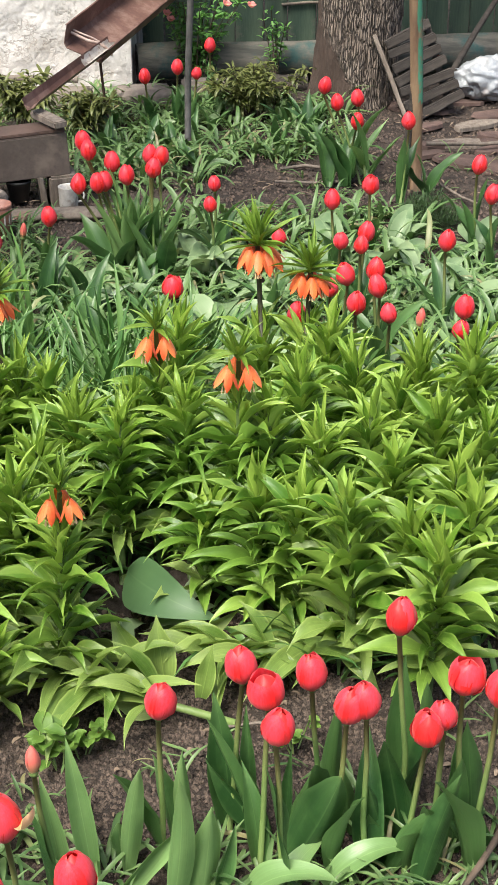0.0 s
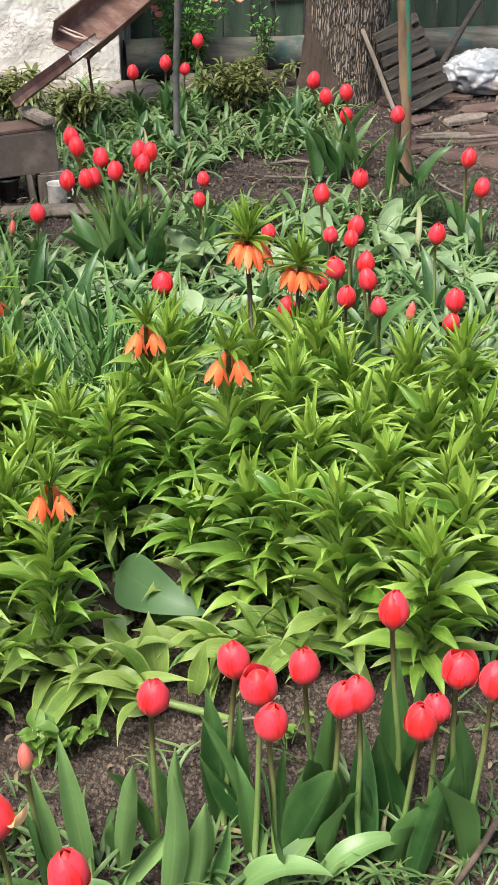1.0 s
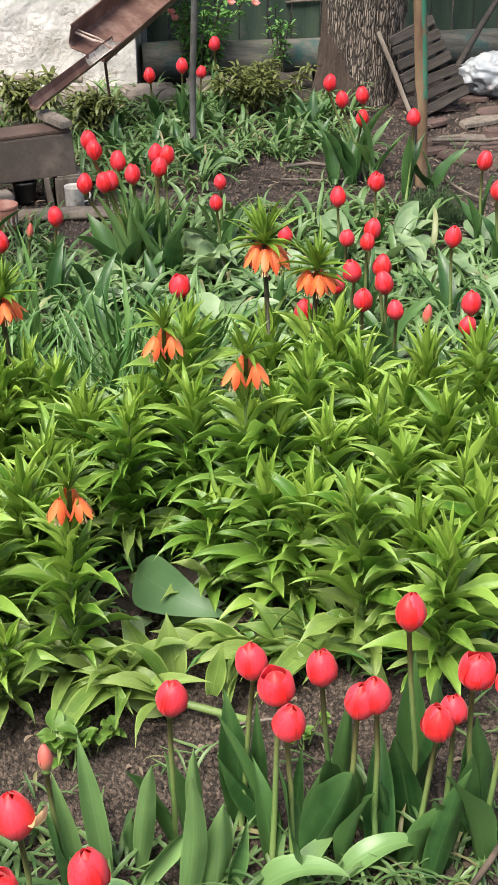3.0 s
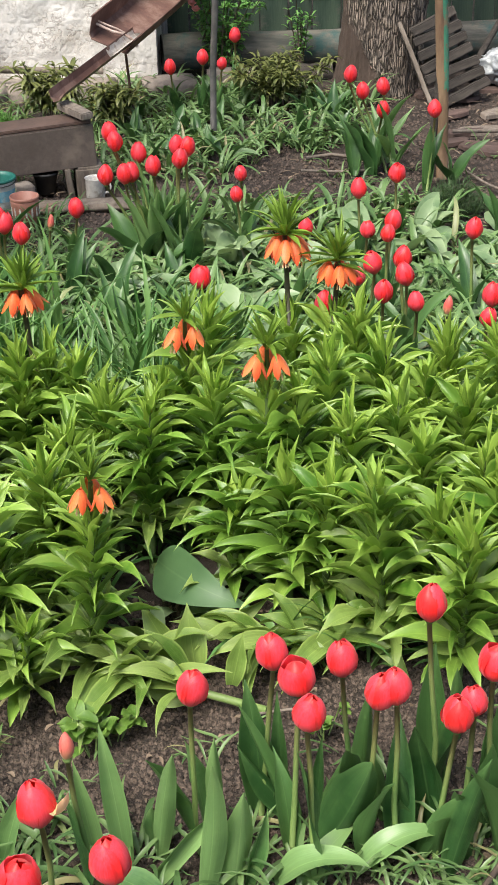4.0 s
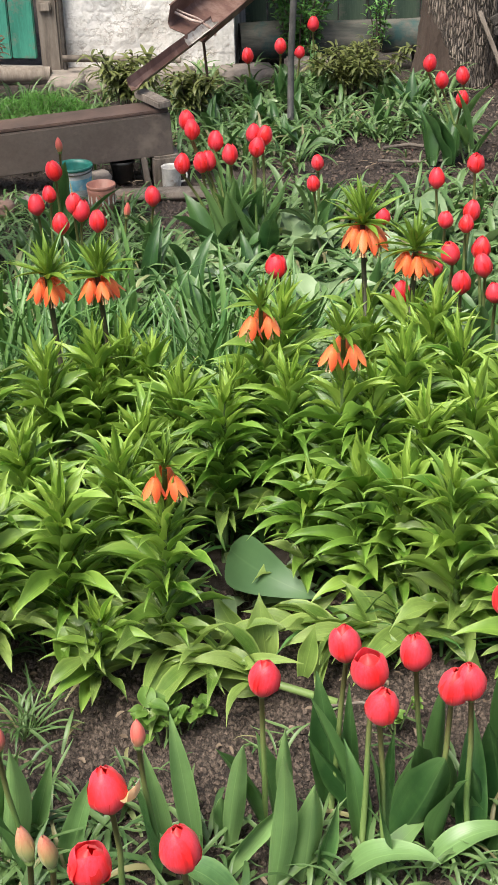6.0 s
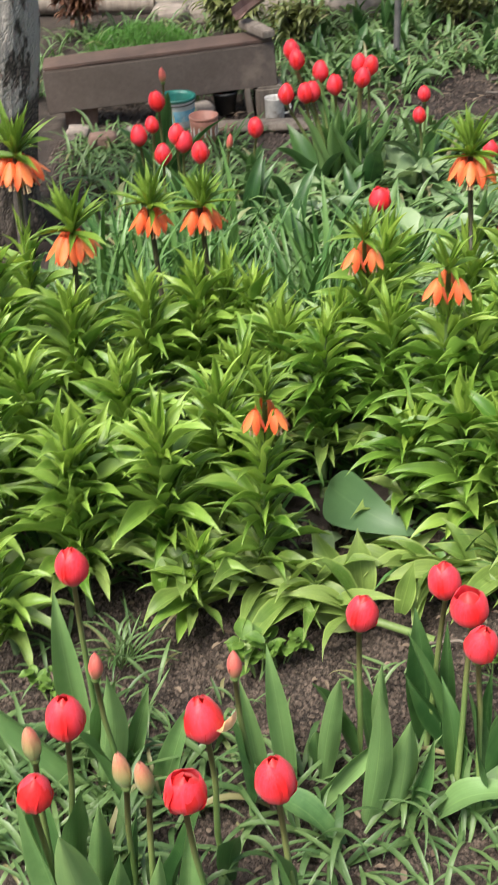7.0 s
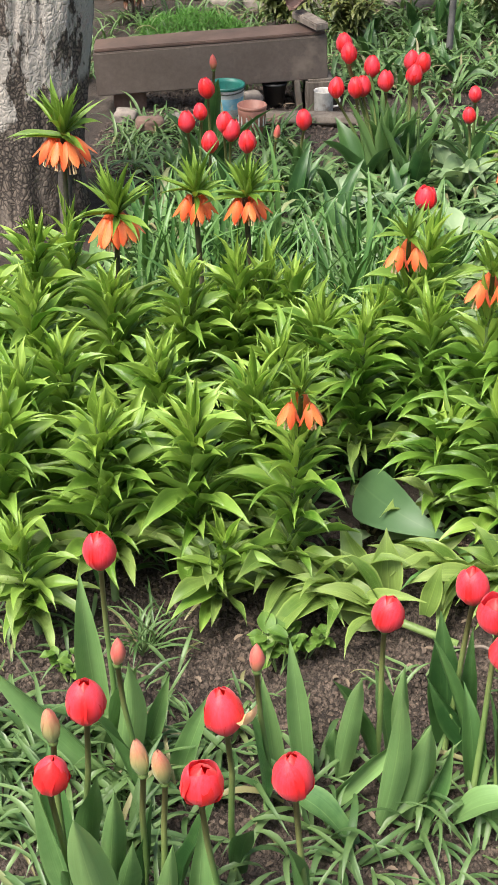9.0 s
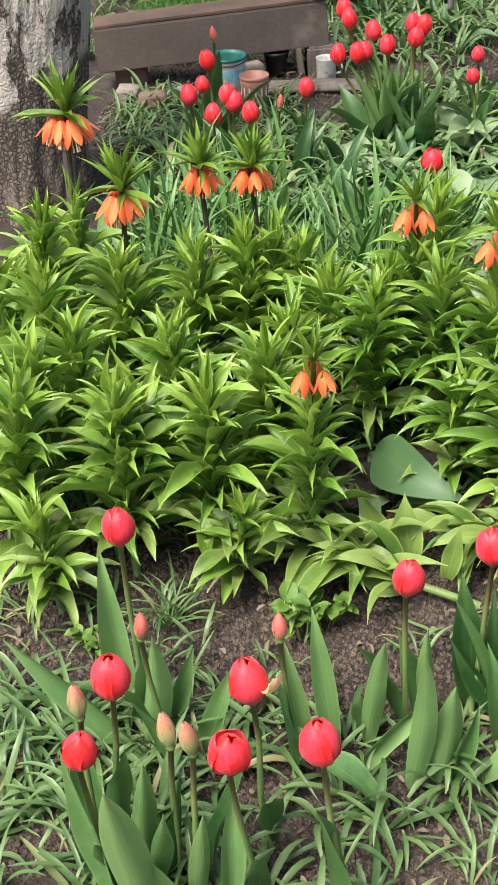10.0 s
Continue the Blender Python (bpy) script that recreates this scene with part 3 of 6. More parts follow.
tagged(threshold, "rounded grey log lying before the green door", "log", kind="structure")
ledge = part("wall_footing", box(1.7, 0.2, 0.06, 0.015, 0.008, 6, 2), BARE_WALL, None, m=pose(-1.3, 6.5, -0.03), smooth=True)
tagged(ledge, "crumbling brown footing under the whitewashed wall", "footing", kind="structure")

# ---- fence, log ----
fence = thing("fence", 0, 7.12, 0, 0, "old faded green wooden plank fence behind the log", "fence", kind="structure")
rng = random.Random(4)
x = -0.53
i = 0
while x < 2.6:
    w = rng.uniform(0.10, 0.15)
    part("board", box(w - 0.006, 0.022, rng.uniform(1.62, 1.72), 0.003, 0.003, 3, i), FENCE_PAINT, fence, m=pose(x + w / 2, rng.uniform(-0.006, 0.006), 0.0, 0, rng.uniform(-0.5, 0.5), 0))
    x += w
    i += 1
for z in (0.36, 1.3):
    tube("rail", [(-0.53, 0.035, z), (1.0, 0.037, z + 0.01), (2.6, 0.035, z)], 0.03, OLD_WOOD, fence, 8)
tube("nailed_stick", [(0.16, -0.022, 0.285), (0.30, -0.024, 0.297), (0.44, -0.022, 0.292), (0.5, -0.02, 0.30)], [0.008, 0.007, 0.007, 0.005], OLD_WOOD, fence, 6, "pale stick nailed across the boards")


def log_thing(name, x0, x1, y, z, r, mat, label, seed, skew=0.0):
    pts = [(x0 + (x1 - x0) * k / 14, y + skew * k / 14 + 0.006 * math.sin(k * 1.3), z + 0.005 * math.sin(k * 0.9 + seed)) for k in range(15)]
    v, f = tube_data(pts, [r * (1 + 0.05 * noise.noise((k * 0.7, seed, 0))) for k in range(15)], 20)
    v = [p + Vector((0, p.y - y - skew * (p.x - x0) / (x1 - x0), p.z - z)) * 0.07 * noise.noise(Vector(p) * 14) for p in v]
    return tagged(put(name, mesh_of(name, v, f, mat)), label, "log")


log_thing("long_log", -0.525, 2.2, 6.66, 0.105, 0.084, LOG, "long horizontal log with faded green and grey paint", 1, 0.40)
log_thing("long_log", -0.08, 0.27, 6.60, 0.024, 0.045, SLAT_WOOD, "grey log half sunk in the soil before the fence", 2)

# ---- trees ----
def trunk_data(profile, sides, rings, furrow, seed, lean, flare):
    """A trunk from (z, radius) stops, with furrowed bark in the shape itself and a flare into roots."""
    verts, faces = [], []
    zs = [profile[0][0] + (profile[-1][0] - profile[0][0]) * (k / rings) ** 1.35 for k in range(rings + 1)]
    for z in zs:
        r = float(np.interp(z, [p[0] for p in profile], [p[1] for p in profile]))
        for k in range(sides):
            a = 2 * math.pi * k / sides
            ca, sa = math.cos(a), math.sin(a)
            root = flare * max(0, 0.3 - z) / 0.3 * max(0, math.sin(a * 5 + seed)) * (1 if z < 0.3 else 0)
            warp = 0.35 * noise.noise((ca * 2, sa * 2, z * 4 + seed))
            rid = 1 - abs(noise.noise((ca * 9 + warp, sa * 9 + warp, z * 3.6 + seed))) * 2.4
            brk = noise.noise((ca * 16, sa * 16, z * 14 + seed))
            rr = r * (1 + root) + furrow * (rid - 0.4) + furrow * 0.5 * brk + 0.02 * noise.noise((ca * 1.5, sa * 1.5, z * 1.5 + seed))
            verts.append((rr * ca + lean[0] * z, rr * sa + lean[1] * z, z))
    for i in range(rings):
        for k in range(sides):
            q = (k + 1) % sides
            faces.append((i * sides + k, i * sides + q, (i + 1) * sides + q, (i + 1) * sides + k))
    return verts, faces


def tree(x, y, profile, mat, furrow, seed, label, lean, flare, sides=150, rings=130):
    t = thing("tree", x, y, 0, 0, label, "tree")
    put("trunk", mesh_of("trunk", *trunk_data(profile, sides, rings, furrow, seed, lean, flare), mat), t)
    r = random.Random(seed)
    top_z, top_r = profile[-1]
    tips = []
    for k in range(6):
        a = k * 2 * math.pi / 6 + r.uniform(-0.3, 0.3)
        z0 = top_z - 0.05 - 0.12 * (k % 3)
        pts = [Vector((lean[0] * z0, lean[1] * z0, z0))]
        d = Vector((math.cos(a) * 0.7, math.sin(a) * 0.7, 0.9)).normalized()
        for _ in range(6):
            d = (d + Vector((r.uniform(-0.25, 0.25), r.uniform(-0.25, 0.25), r.uniform(-0.05, 0.25)))).normalized()
            pts.append(pts[-1] + d * 0.36)
            tips.append(pts[-1])
        tube("limb", pts, [top_r * 0.62 * (1 - j / 8) for j in range(7)], mat, t, 9)
        for j in range(2, 7):
            for _ in range(2):
                e = Vector((r.uniform(-1, 1), r.uniform(-1, 1), r.uniform(0, 0.9))).normalized()
                q = [pts[j], pts[j] + e * 0.22, pts[j] + e * 0.42 + Vector((0, 0, 0.06))]
                tips.extend((q[1], q[2]))
                tube("twig", q, [0.016, 0.010, 0.004], mat, t, 5)
    rg = np.random.default_rng(seed)
    spots = []
    for tp in tips:
        for _ in range(3):
            o = rg.normal(0, 0.10, 3)
            spots.append((tp.x + o[0], tp.y + o[1], tp.z + o[2]))
    me = straps("crown", spots, TREE_LEAF, (0.03, 0.06), (0.014, 0.024), (-10, 60), (20, 90), (2, 4), 0.02, 3, seed)
    tagged(put("crown", me, t), "thin crown of small young leaves", kind="stuff")
    return t


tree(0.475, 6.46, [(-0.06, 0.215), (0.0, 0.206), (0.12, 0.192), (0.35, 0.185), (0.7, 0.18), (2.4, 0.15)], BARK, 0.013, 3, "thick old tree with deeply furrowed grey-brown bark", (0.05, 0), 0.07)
tree(-1.435, 3.86, [(-0.06, 0.205), (0.0, 0.185), (0.15, 0.172), (0.6, 0.185), (1.2, 0.17), (2.5, 0.13)], BARK_PALE, 0.007, 8, "tree trunk with flaking grey bark and old limewash", (0.09, 0.0), 0.2)
tagged(put("wooden_stake", mesh_of("wooden_stake", *tube_data([(-1.245, 3.70, -0.03), (-1.247, 3.71, 0.15), (-1.24, 3.73, 0.33)], [0.02, 0.021, 0.019], 8), SLAT_WOOD)), "dark wooden stake driven in beside the pale trunk", "stake")

# ---- poles, sticks, slatted panel, bag ----
tagged(tube("metal_pole", [(-0.25, 5.62, -0.05), (-0.243, 5.62, 0.3), (-0.225, 5.62, 0.62), (-0.19, 5.62, 1.7)], 0.0130, STEEL, None, 12), "thin grey steel pole standing in the bed", "pole")
pipe = thing("rusty_pipe", 0, 0, 0, 0, "upright rusty pipe with flaking green paint", "pole")
tube("pipe", [(0.63, 5.14, -0.05), (0.622, 5.14, 0.15), (0.61, 5.14, 0.4), (0.59, 5.14, 0.7), (0.56, 5.14, 1.75)], 0.0230, PIPE, pipe, 16)
flake_v, flake_f = [], []
for i in range(30):
    z = 0.33 + 0.047 * i
    cx = float(np.interp(z, [0.15, 0.4, 0.7, 1.75], [0.622, 0.61, 0.59, 0.56]))
    for k in range(6):
        a = radians(-80 + 20 * k + 16 * noise.noise((i * 0.7, k * 2.0 if k in (0, 5) else 0, 3.0)))
        flake_v.append((cx + 0.0237 * math.cos(a), 5.14 + 0.0237 * math.sin(a), z + 0.02 * noise.noise((k * 1.3, i * 0.3, 9.0))))
for i in range(29):
    for k in range(5):
        flake_f.append((i * 6 + k, i * 6 + k + 1, (i + 1) * 6 + k + 1, (i + 1) * 6 + k))
put("paint_coat", mesh_of("paint_coat", flake_v, flake_f, PIPE_GREEN), pipe, None, "flaking green paint along one side")
tagged(tube("support_stake", [(0.583, 5.13, -0.04), (0.585, 5.13, 0.14), (0.597, 5.135, 0.30), (0.60, 5.14, 0.42)], [0.015, 0.015, 0.013, 0.010], SLAT_WOOD, None, 8), "old wooden stake tied beside the rusty pipe", "stake")
tagged(tube("leaning_branch", [(0.92, 6.48, 0.02), (0.945, 6.52, 0.12), (1.05, 6.66, 0.25), (1.17, 6.82, 0.38), (1.5, 7.07, 0.72)], [0.017, 0.016, 0.014, 0.013, 0.010], SLAT_WOOD, None, 9), "grey branch leaning against the fence", "branch")

panel = thing("slatted_panel", 0.795, 6.16, 0.0, 0, "dark weathered slatted wooden panel leaning on the trunk", "slatted panel")
tilt = pose(0, 0, 0.0, -22, -16, 6)
part("stile", box(0.018, 0.03, 0.40, 0.003, 0.003, 3, 1), OLD_WOOD, panel, "pale side rail", m=tilt @ pose(-0.105, -0.022, 0.0, 0, -5, 0))
part("stile", box(0.03, 0.03, 0.40, 0.003, 0.003, 3, 2), SLAT_WOOD, panel, m=tilt @ pose(0.10, 0.03, 0.0))
for k in range(7):
    part("slat", box(0.27 - 0.010 * k, 0.042, 0.040, 0.005, 0.007, 3, k), SLAT_WOOD, panel, m=tilt @ pose(0.036 - 0.005 * k, 0.004 * (k % 2), 0.006 + 0.056 * k, 16, -10 + (k % 3) * 3.0, 0))

bag_bm = bmesh.new()
bmesh.ops.create_icosphere(bag_bm, subdivisions=5, radius=1.0)
for v in bag_bm.verts:
    c = v.co.copy()
    q = c + 0.35 * noise.noise_vector(c * 1.8)
    crease = 0.32 * abs(noise.noise(q * 2.2)) + 0.13 * abs(noise.noise(q * 5.5 + Vector((3, 1, 0)))) + 0.07 * abs(noise.noise(q * 11))
    v.co = Vector((c.x * 0.195, c.y * 0.12, c.z * 0.110)) * (1.04 - crease + 0.14 * noise.noise(c * 1.3))
    v.co.z = max(v.co.z, -0.088) + 0.088
bag = part("plastic_bag", bag_bm, PLASTIC_BAG, None, m=pose(1.115, 6.44, 0.0, 0, 0, 12), smooth=True)
tagged(bag, "crumpled white plastic bag lying by the fence", "bag")

# ---- gutter that drains to the trough ----
def channel(name, a, b, width, depth, lip, mat, parent, roll=0.0, label="", ragged=0.0, thick=0.004):
    """An open three-sided sheet channel from a to b."""
    a, b = Vector(a), Vector(b)
    d = (b - a).normalized()
    s = d.cross(Vector((0, 0, 1))).normalized()
    s = Matrix.Rotation(radians(roll), 3, d) @ s
    u = s.cross(d).normalized()
    prof = [(-width / 2 - lip, depth), (-width / 2, depth), (-width / 2 + 0.012, 0.012), (-width / 2 + 0.03, 0), (width / 2 - 0.03, 0), (width / 2 - 0.012, 0.012), (width / 2, depth), (width / 2 + lip, depth)]
    prof = prof + [(p[0] * 0.985, p[1] + thick) for p in reversed(prof)]
    n, rows = len(prof), 26
    verts, faces = [], []
    for i in range(rows + 1):
        f = i / rows
        for k, (q, h) in enumerate(prof):
            off = ragged * noise.noise((q * 22, h * 22, 4.0)) * (1 - f)
            wob = 0.004 * noise.noise((q * 4, f * 6, 2.0))
            verts.append(a + (b - a) * f + d * off + s * (q + wob) + u * (h + wob))
    for i in range(rows):
        for k in range(n):
            q = (k + 1) % n
            faces.append((i * n + k, i * n + q, (i + 1) * n + q, (i + 1) * n + k))
    faces.append(tuple(range(n - 1, -1, -1)))
    faces.append(tuple(rows * n + k for k in range(n)))
    return put(name, mesh_of(name, verts, faces, mat, False), parent, None, label)


gutter = thing("drain_gutter", 0, 0, 0, 0, "rusty brown sheet-metal gutter sloping down to the trough", "gutter")
channel("lower_channel", (-0.80, 5.06, 0.318), (-0.570, 5.93, 0.345), 0.056, 0.036, 0.0, RUST, gutter, 16, "narrow rusty lower channel", 0.02)
channel("pale_strip", (-0.650, 5.625, 0.341), (-0.572, 5.92, 0.3505), 0.050, 0.027, 0.0, PALE_SHEET, gutter, 16, "pale strip inside the upper end of the lower channel", 0.03, 0.002)
channel("upper_channel", (-0.680, 5.78, 0.345), (-0.325, 6.75, 0.485), 0.20, 0.085, 0.006, RUST, gutter, 24, "wide box-shaped upper channel", 0.03)
tube("wire_tie", [(-0.742, 5.86, 0.43), (-0.70, 5.85, 0.412), (-0.66, 5.84, 0.395), (-0.62, 5.84, 0.385), (-0.585, 5.86, 0.36), (-0.565, 5.88, 0.325)], 0.006, TWINE, gutter, 6, "pale twine tied across the gutter")
tube("wire_tie", [(-0.735, 5.88, 0.436), (-0.69, 5.86, 0.42), (-0.64, 5.86, 0.40), (-0.60, 5.87, 0.375), (-0.58, 5.89, 0.335)], 0.004, TWINE, gutter, 6)
tube("support_rod", [(-0.575, 5.85, -0.04), (-0.60, 5.85, 0.14), (-0.615, 5.86, 0.33)], 0.006, DARK_RUST, gutter, 7, "thin rusty rod under the gutter")

# ---- trough on its feet ----
trough = thing("trough", -1.068, 4.965, 0.0, 14.2, "long brown-painted wooden trough raised on blocks", "trough")
tz = pose(0, 0, 0.078, 0, -3.0, 0)
TL, TW, TH = 0.83, 0.12, 0.155
part("front_board", box(TL, 0.018, TH, 0.004, 0.0015, 5, 1), TROUGH_PAINT, trough, m=tz @ pose(0, -TW / 2, 0))
part("back_board", box(TL, 0.018, TH, 0.004, 0.0015, 5, 2), TROUGH_INSIDE, trough, m=tz @ pose(0, TW / 2, 0))
part("end_board", box(0.018, TW - 0.02, TH, 0.003), TROUGH_PAINT, trough, m=tz @ pose(-TL / 2 + 0.011, 0, 0))
part("end_board", box(0.018, TW - 0.02, TH, 0.003), TROUGH_PAINT, trough, m=tz @ pose(TL / 2 - 0.011, 0, 0))
part("bottom_board", box(TL - 0.04, TW - 0.02, 0.016, 0.003), TROUGH_PAINT, trough, m=tz @ pose(0, 0, 0.004))
part("top_board", box(TL - 0.01, TW + 0.012, 0.012, 0.003, 0.003, 6, 3), TROUGH_INSIDE, trough, "rust-brown top sheet", m=tz @ pose(0, 0.004, TH + 0.001))
part("foot_board", box(0.022, 0.13, 0.118, 0.003, 0.002, 2), OLD_WOOD, trough, "dark foot board", m=pose(0.315, -0.01, -0.02, 0, -6, 0))
part("foot_block", box(0.10, 0.13, 0.119, 0.008, 0.005, 2), OLD_WOOD, trough, "grey wooden foot block", m=pose(0.385, -0.02, -0.02))
part("foot_block", box(0.12, 0.08, 0.083, 0.01, 0.006, 2, 5), BRICK, trough, "brick foot", m=pose(-0.30, 0.03, -0.02))
board = part("loose_board", box(0.05, 0.20, 0.026, 0.004, 0.003, 3, 7), OLD_WOOD, None, m=pose(-0.725, 5.05, 0.279, 0, -3, 34))
tagged(board, "short weathered board lying across the trough end", "board")
foot_slab = part("ground_plank", box(0.42, 0.09, 0.03, 0.008, 0.006, 4, 9), OLD_WOOD, None, m=pose(-0.66, 4.83, -0.008, 0, 0, 6), smooth=True)
tagged(foot_slab, "old grey plank lying on the soil before the trough", "plank")

# ---- bucket, basket, mug, pot ----
bucket = thing("paint_bucket", -0.985, 4.80, 0.0, 20, "small open bucket with teal rim and blue printed label", "bucket")
R0, R1, BH = 0.052, 0.066, 0.125
put("body", mesh_of("body", *lathe([(0.0, 0.0), (R0, 0.0), (R0 + 0.004, 0.03), (R1 - 0.002, BH - 0.008), (R1, BH), (R1 - 0.004, BH), (R1 - 0.008, BH - 0.01), (R0 - 0.004, 0.006), (0.0, 0.006)]), BUCKET_WHITE), bucket)
put("rim", mesh_of("rim", *lathe([(R1 - 0.0005, BH - 0.008), (R1 + 0.002, BH - 0.006), (R1 + 0.002, BH + 0.002), (R1 - 0.005, BH + 0.002), (R1 - 0.0095, BH - 0.012), (R0 - 0.0055, 0.014), (0.0, 0.014)]), TEAL), bucket, None, "teal rim and inside")
put("printed_label", mesh_of("printed_label", *lathe([(R0 + 0.0069, 0.048), (R0 + 0.0105, 0.088)]), BUCKET_BLUE), bucket, None, "blue printed band")
tube("bail_handle", [(R1 * math.cos(a), R1 * math.sin(a) - 0.0, BH - 0.012 + 0.006 * math.sin(a)) for a in [math.pi * (0.95 + 0.1 * k) for k in range(12)]], 0.0022, STEEL, bucket, 5)

basket = thing("slotted_pot", -0.862, 4.63, 0.0, 0, "brown plastic slotted basket pot standing on the soil", "pot")
basket.scale = (1.05, 1.05, 1.22)
put("body", mesh_of("body", *lathe([(0.0, 0.0), (0.040, 0.0), (0.046, 0.07), (0.047, 0.092), (0.043, 0.092), (0.036, 0.006), (0.0, 0.006)]), TERRACOTTA), basket)
put("rim", mesh_of("rim", *lathe([(0.0462, 0.084), (0.0480, 0.086), (0.0480, 0.094), (0.0440, 0.094), (0.0430, 0.088)]), TERRACOTTA), basket, None, "thick rim")
for k in range(14):
    a = 2 * math.pi * k / 14
    part("slot", box(0.006, 0.003, 0.028, 0.001), ENAMEL, basket, "pale slot", m=pose(0.0445 * math.cos(a), 0.0445 * math.sin(a), 0.04, 0, 0, math.degrees(a) + 90))

mug = thing("enamel_mug", -0.655, 4.93, 0.0, 0, "chipped white enamel mug standing by the trough foot", "mug")
mug.scale = (0.88, 0.88, 1.0)
put("body", mesh_of("body", *lathe([(0.0, 0.0), (0.036, 0.0), (0.039, 0.006), (0.040, 0.075), (0.042, 0.078), (0.039, 0.078), (0.037, 0.07), (0.036, 0.006), (0.0, 0.005)]), ENAMEL), mug)
tube("handle", [(0.039, 0, 0.066), (0.058, 0, 0.064), (0.066, 0, 0.045), (0.058, 0, 0.024), (0.039, 0, 0.02)], 0.0045, ENAMEL, mug, 7)
pot = thing("plant_pot", -0.845, 5.0, 0.0, 0, "dark plastic plant pot in the shade under the trough", "pot")
put("body", mesh_of("body", *lathe([(0.0, 0.0), (0.034, 0.0), (0.044, 0.07), (0.047, 0.07), (0.047, 0.08), (0.042, 0.08), (0.032, 0.006), (0.0, 0.005)]), BLACK), pot)

# ---- stones, bricks and flat slabs ----
def rock(x, y, sx, sy, sz, rz, mat, label, name="stone", cat="stone", seed=0, group=""):
    bm = bmesh.new()
    bmesh.ops.create_icosphere(bm, subdivisions=3, radius=0.5)
    for v in bm.verts:
        c = v.co * 2
        m = max(abs(c.x), abs(c.y), abs(c.z))
        v.co = c * (0.5 + 0.32 * (1 / m - 1)) + 0.10 * noise.noise_vector(c * 1.7 + Vector((seed, 2.0 * seed, 0)))
        v.co = Vector((v.co.x * sx, v.co.y * sy, v.co.z * sz + sz * 0.38))
    return tagged(part(name, bm, mat, None, m=pose(x, y, 0, 0, 0, rz), smooth=True), label, cat, group)


for i, (x, y, sx, sy, sz, rz) in enumerate([(-1.22, 4.62, 0.10, 0.08, 0.06, 20), (-1.12, 4.70, 0.09, 0.07, 0.05, -30), (-1.02, 4.80, 0.13, 0.07, 0.05, 8), (-0.92, 4.93, 0.08, 0.06, 0.07, 40), (-0.80, 4.78, 0.07, 0.05, 0.03, 70), (-1.33, 4.72, 0.08, 0.07, 0.05, 0)]):
    rock(x, y, sx, sy, sz, rz, CONCRETE if i % 2 else BRICK, "rough broken brick or stone under the trough", seed=i, group="stones under the trough")
rng = random.Random(12)


def slab_mesh(sx, sy, sz, r):
    """A flat broken piece with a jagged outline, split edges and an uneven top."""
    n = 11
    ring = []
    for k in range(n):
        a = 2 * math.pi * (k + r.uniform(-0.25, 0.25)) / n
        q = 1 / max(abs(math.cos(a)), abs(math.sin(a))) ** 0.75 * r.uniform(0.80, 1.0)
        ring.append((sx / 2 * q * math.cos(a), sy / 2 * q * math.sin(a)))
    verts = [(x * 1.03, y * 1.03, 0.0) for x, y in ring] + [(x, y, sz * r.uniform(0.75, 1.0)) for x, y in ring] + [(x * 0.9, y * 0.86, sz * r.uniform(0.9, 1.1)) for x, y in ring] + [(0, 0, sz * 1.02)]
    faces = []
    for j in range(2):
        faces += [(j * n + k, j * n + (k + 1) % n, (j + 1) * n + (k + 1) % n, (j + 1) * n + k) for k in range(n)]
    faces += [(2 * n + k, 2 * n + (k + 1) % n, 3 * n) for k in range(n)]
    return verts, faces


for i in range(30):
    x, y = 0.70 + 0.75 * rng.random(), 5.34 + 0.040 * i + rng.uniform(-0.03, 0.03)
    size = rng.uniform(0.5, 1.0)
    me = mesh_of("flat_slab", *slab_mesh(0.34 * size, 0.13 * size, rng.uniform(0.010, 0.020), rng), OLD_WOOD if i % 7 == 3 else FLAGSTONE, False)
    tagged(put("flat_slab", me, None, pose(x, y, -0.008, rng.uniform(-3, 3), rng.uniform(-3, 3), rng.uniform(-30, 30))), "flat broken reddish-brown slab lying loose on the soil", "slab", "loose slabs by the pipe")


def twig(pts, r, label, mat=OLD_WOOD):
    return tagged(tube("twig", pts, [r * (1 - 0.08 * k) for k in range(len(pts))], mat, None, 6), label, "twig")


twig([(0.66, 5.30, 0.01), (0.72, 5.12, 0.022), (0.78, 4.98, 0.02), (0.84, 4.92, 0.012)], 0.006, "thin bent twig lying on bare soil")
twig([(0.72, 5.62, 0.03), (0.95, 5.60, 0.035), (1.2, 5.68, 0.03)], 0.009, "long grey stick lying across the slabs")
twig([(0.10, 5.20, 0.008), (0.25, 5.17, 0.012), (0.38, 5.2, 0.01)], 0.006, "pale dry stick on bare soil")
twig([(0.12, 5.35, 0.008), (0.22, 5.38, 0.014), (0.34, 5.34, 0.01)], 0.008, "pale dry stick on bare soil")
twig([(0.43, 1.78, 0.0), (0.40, 1.70, 0.05), (0.36, 1.62, 0.07), (0.31, 1.56, 0.05)], 0.007, "brown dry branch lying among tulip leaves", WOODY)
twig([(-0.06, 2.02, 0.008), (0.02, 2.03, 0.014), (0.10, 2.0, 0.008)], 0.0035, "dry stalk on the bare soil")

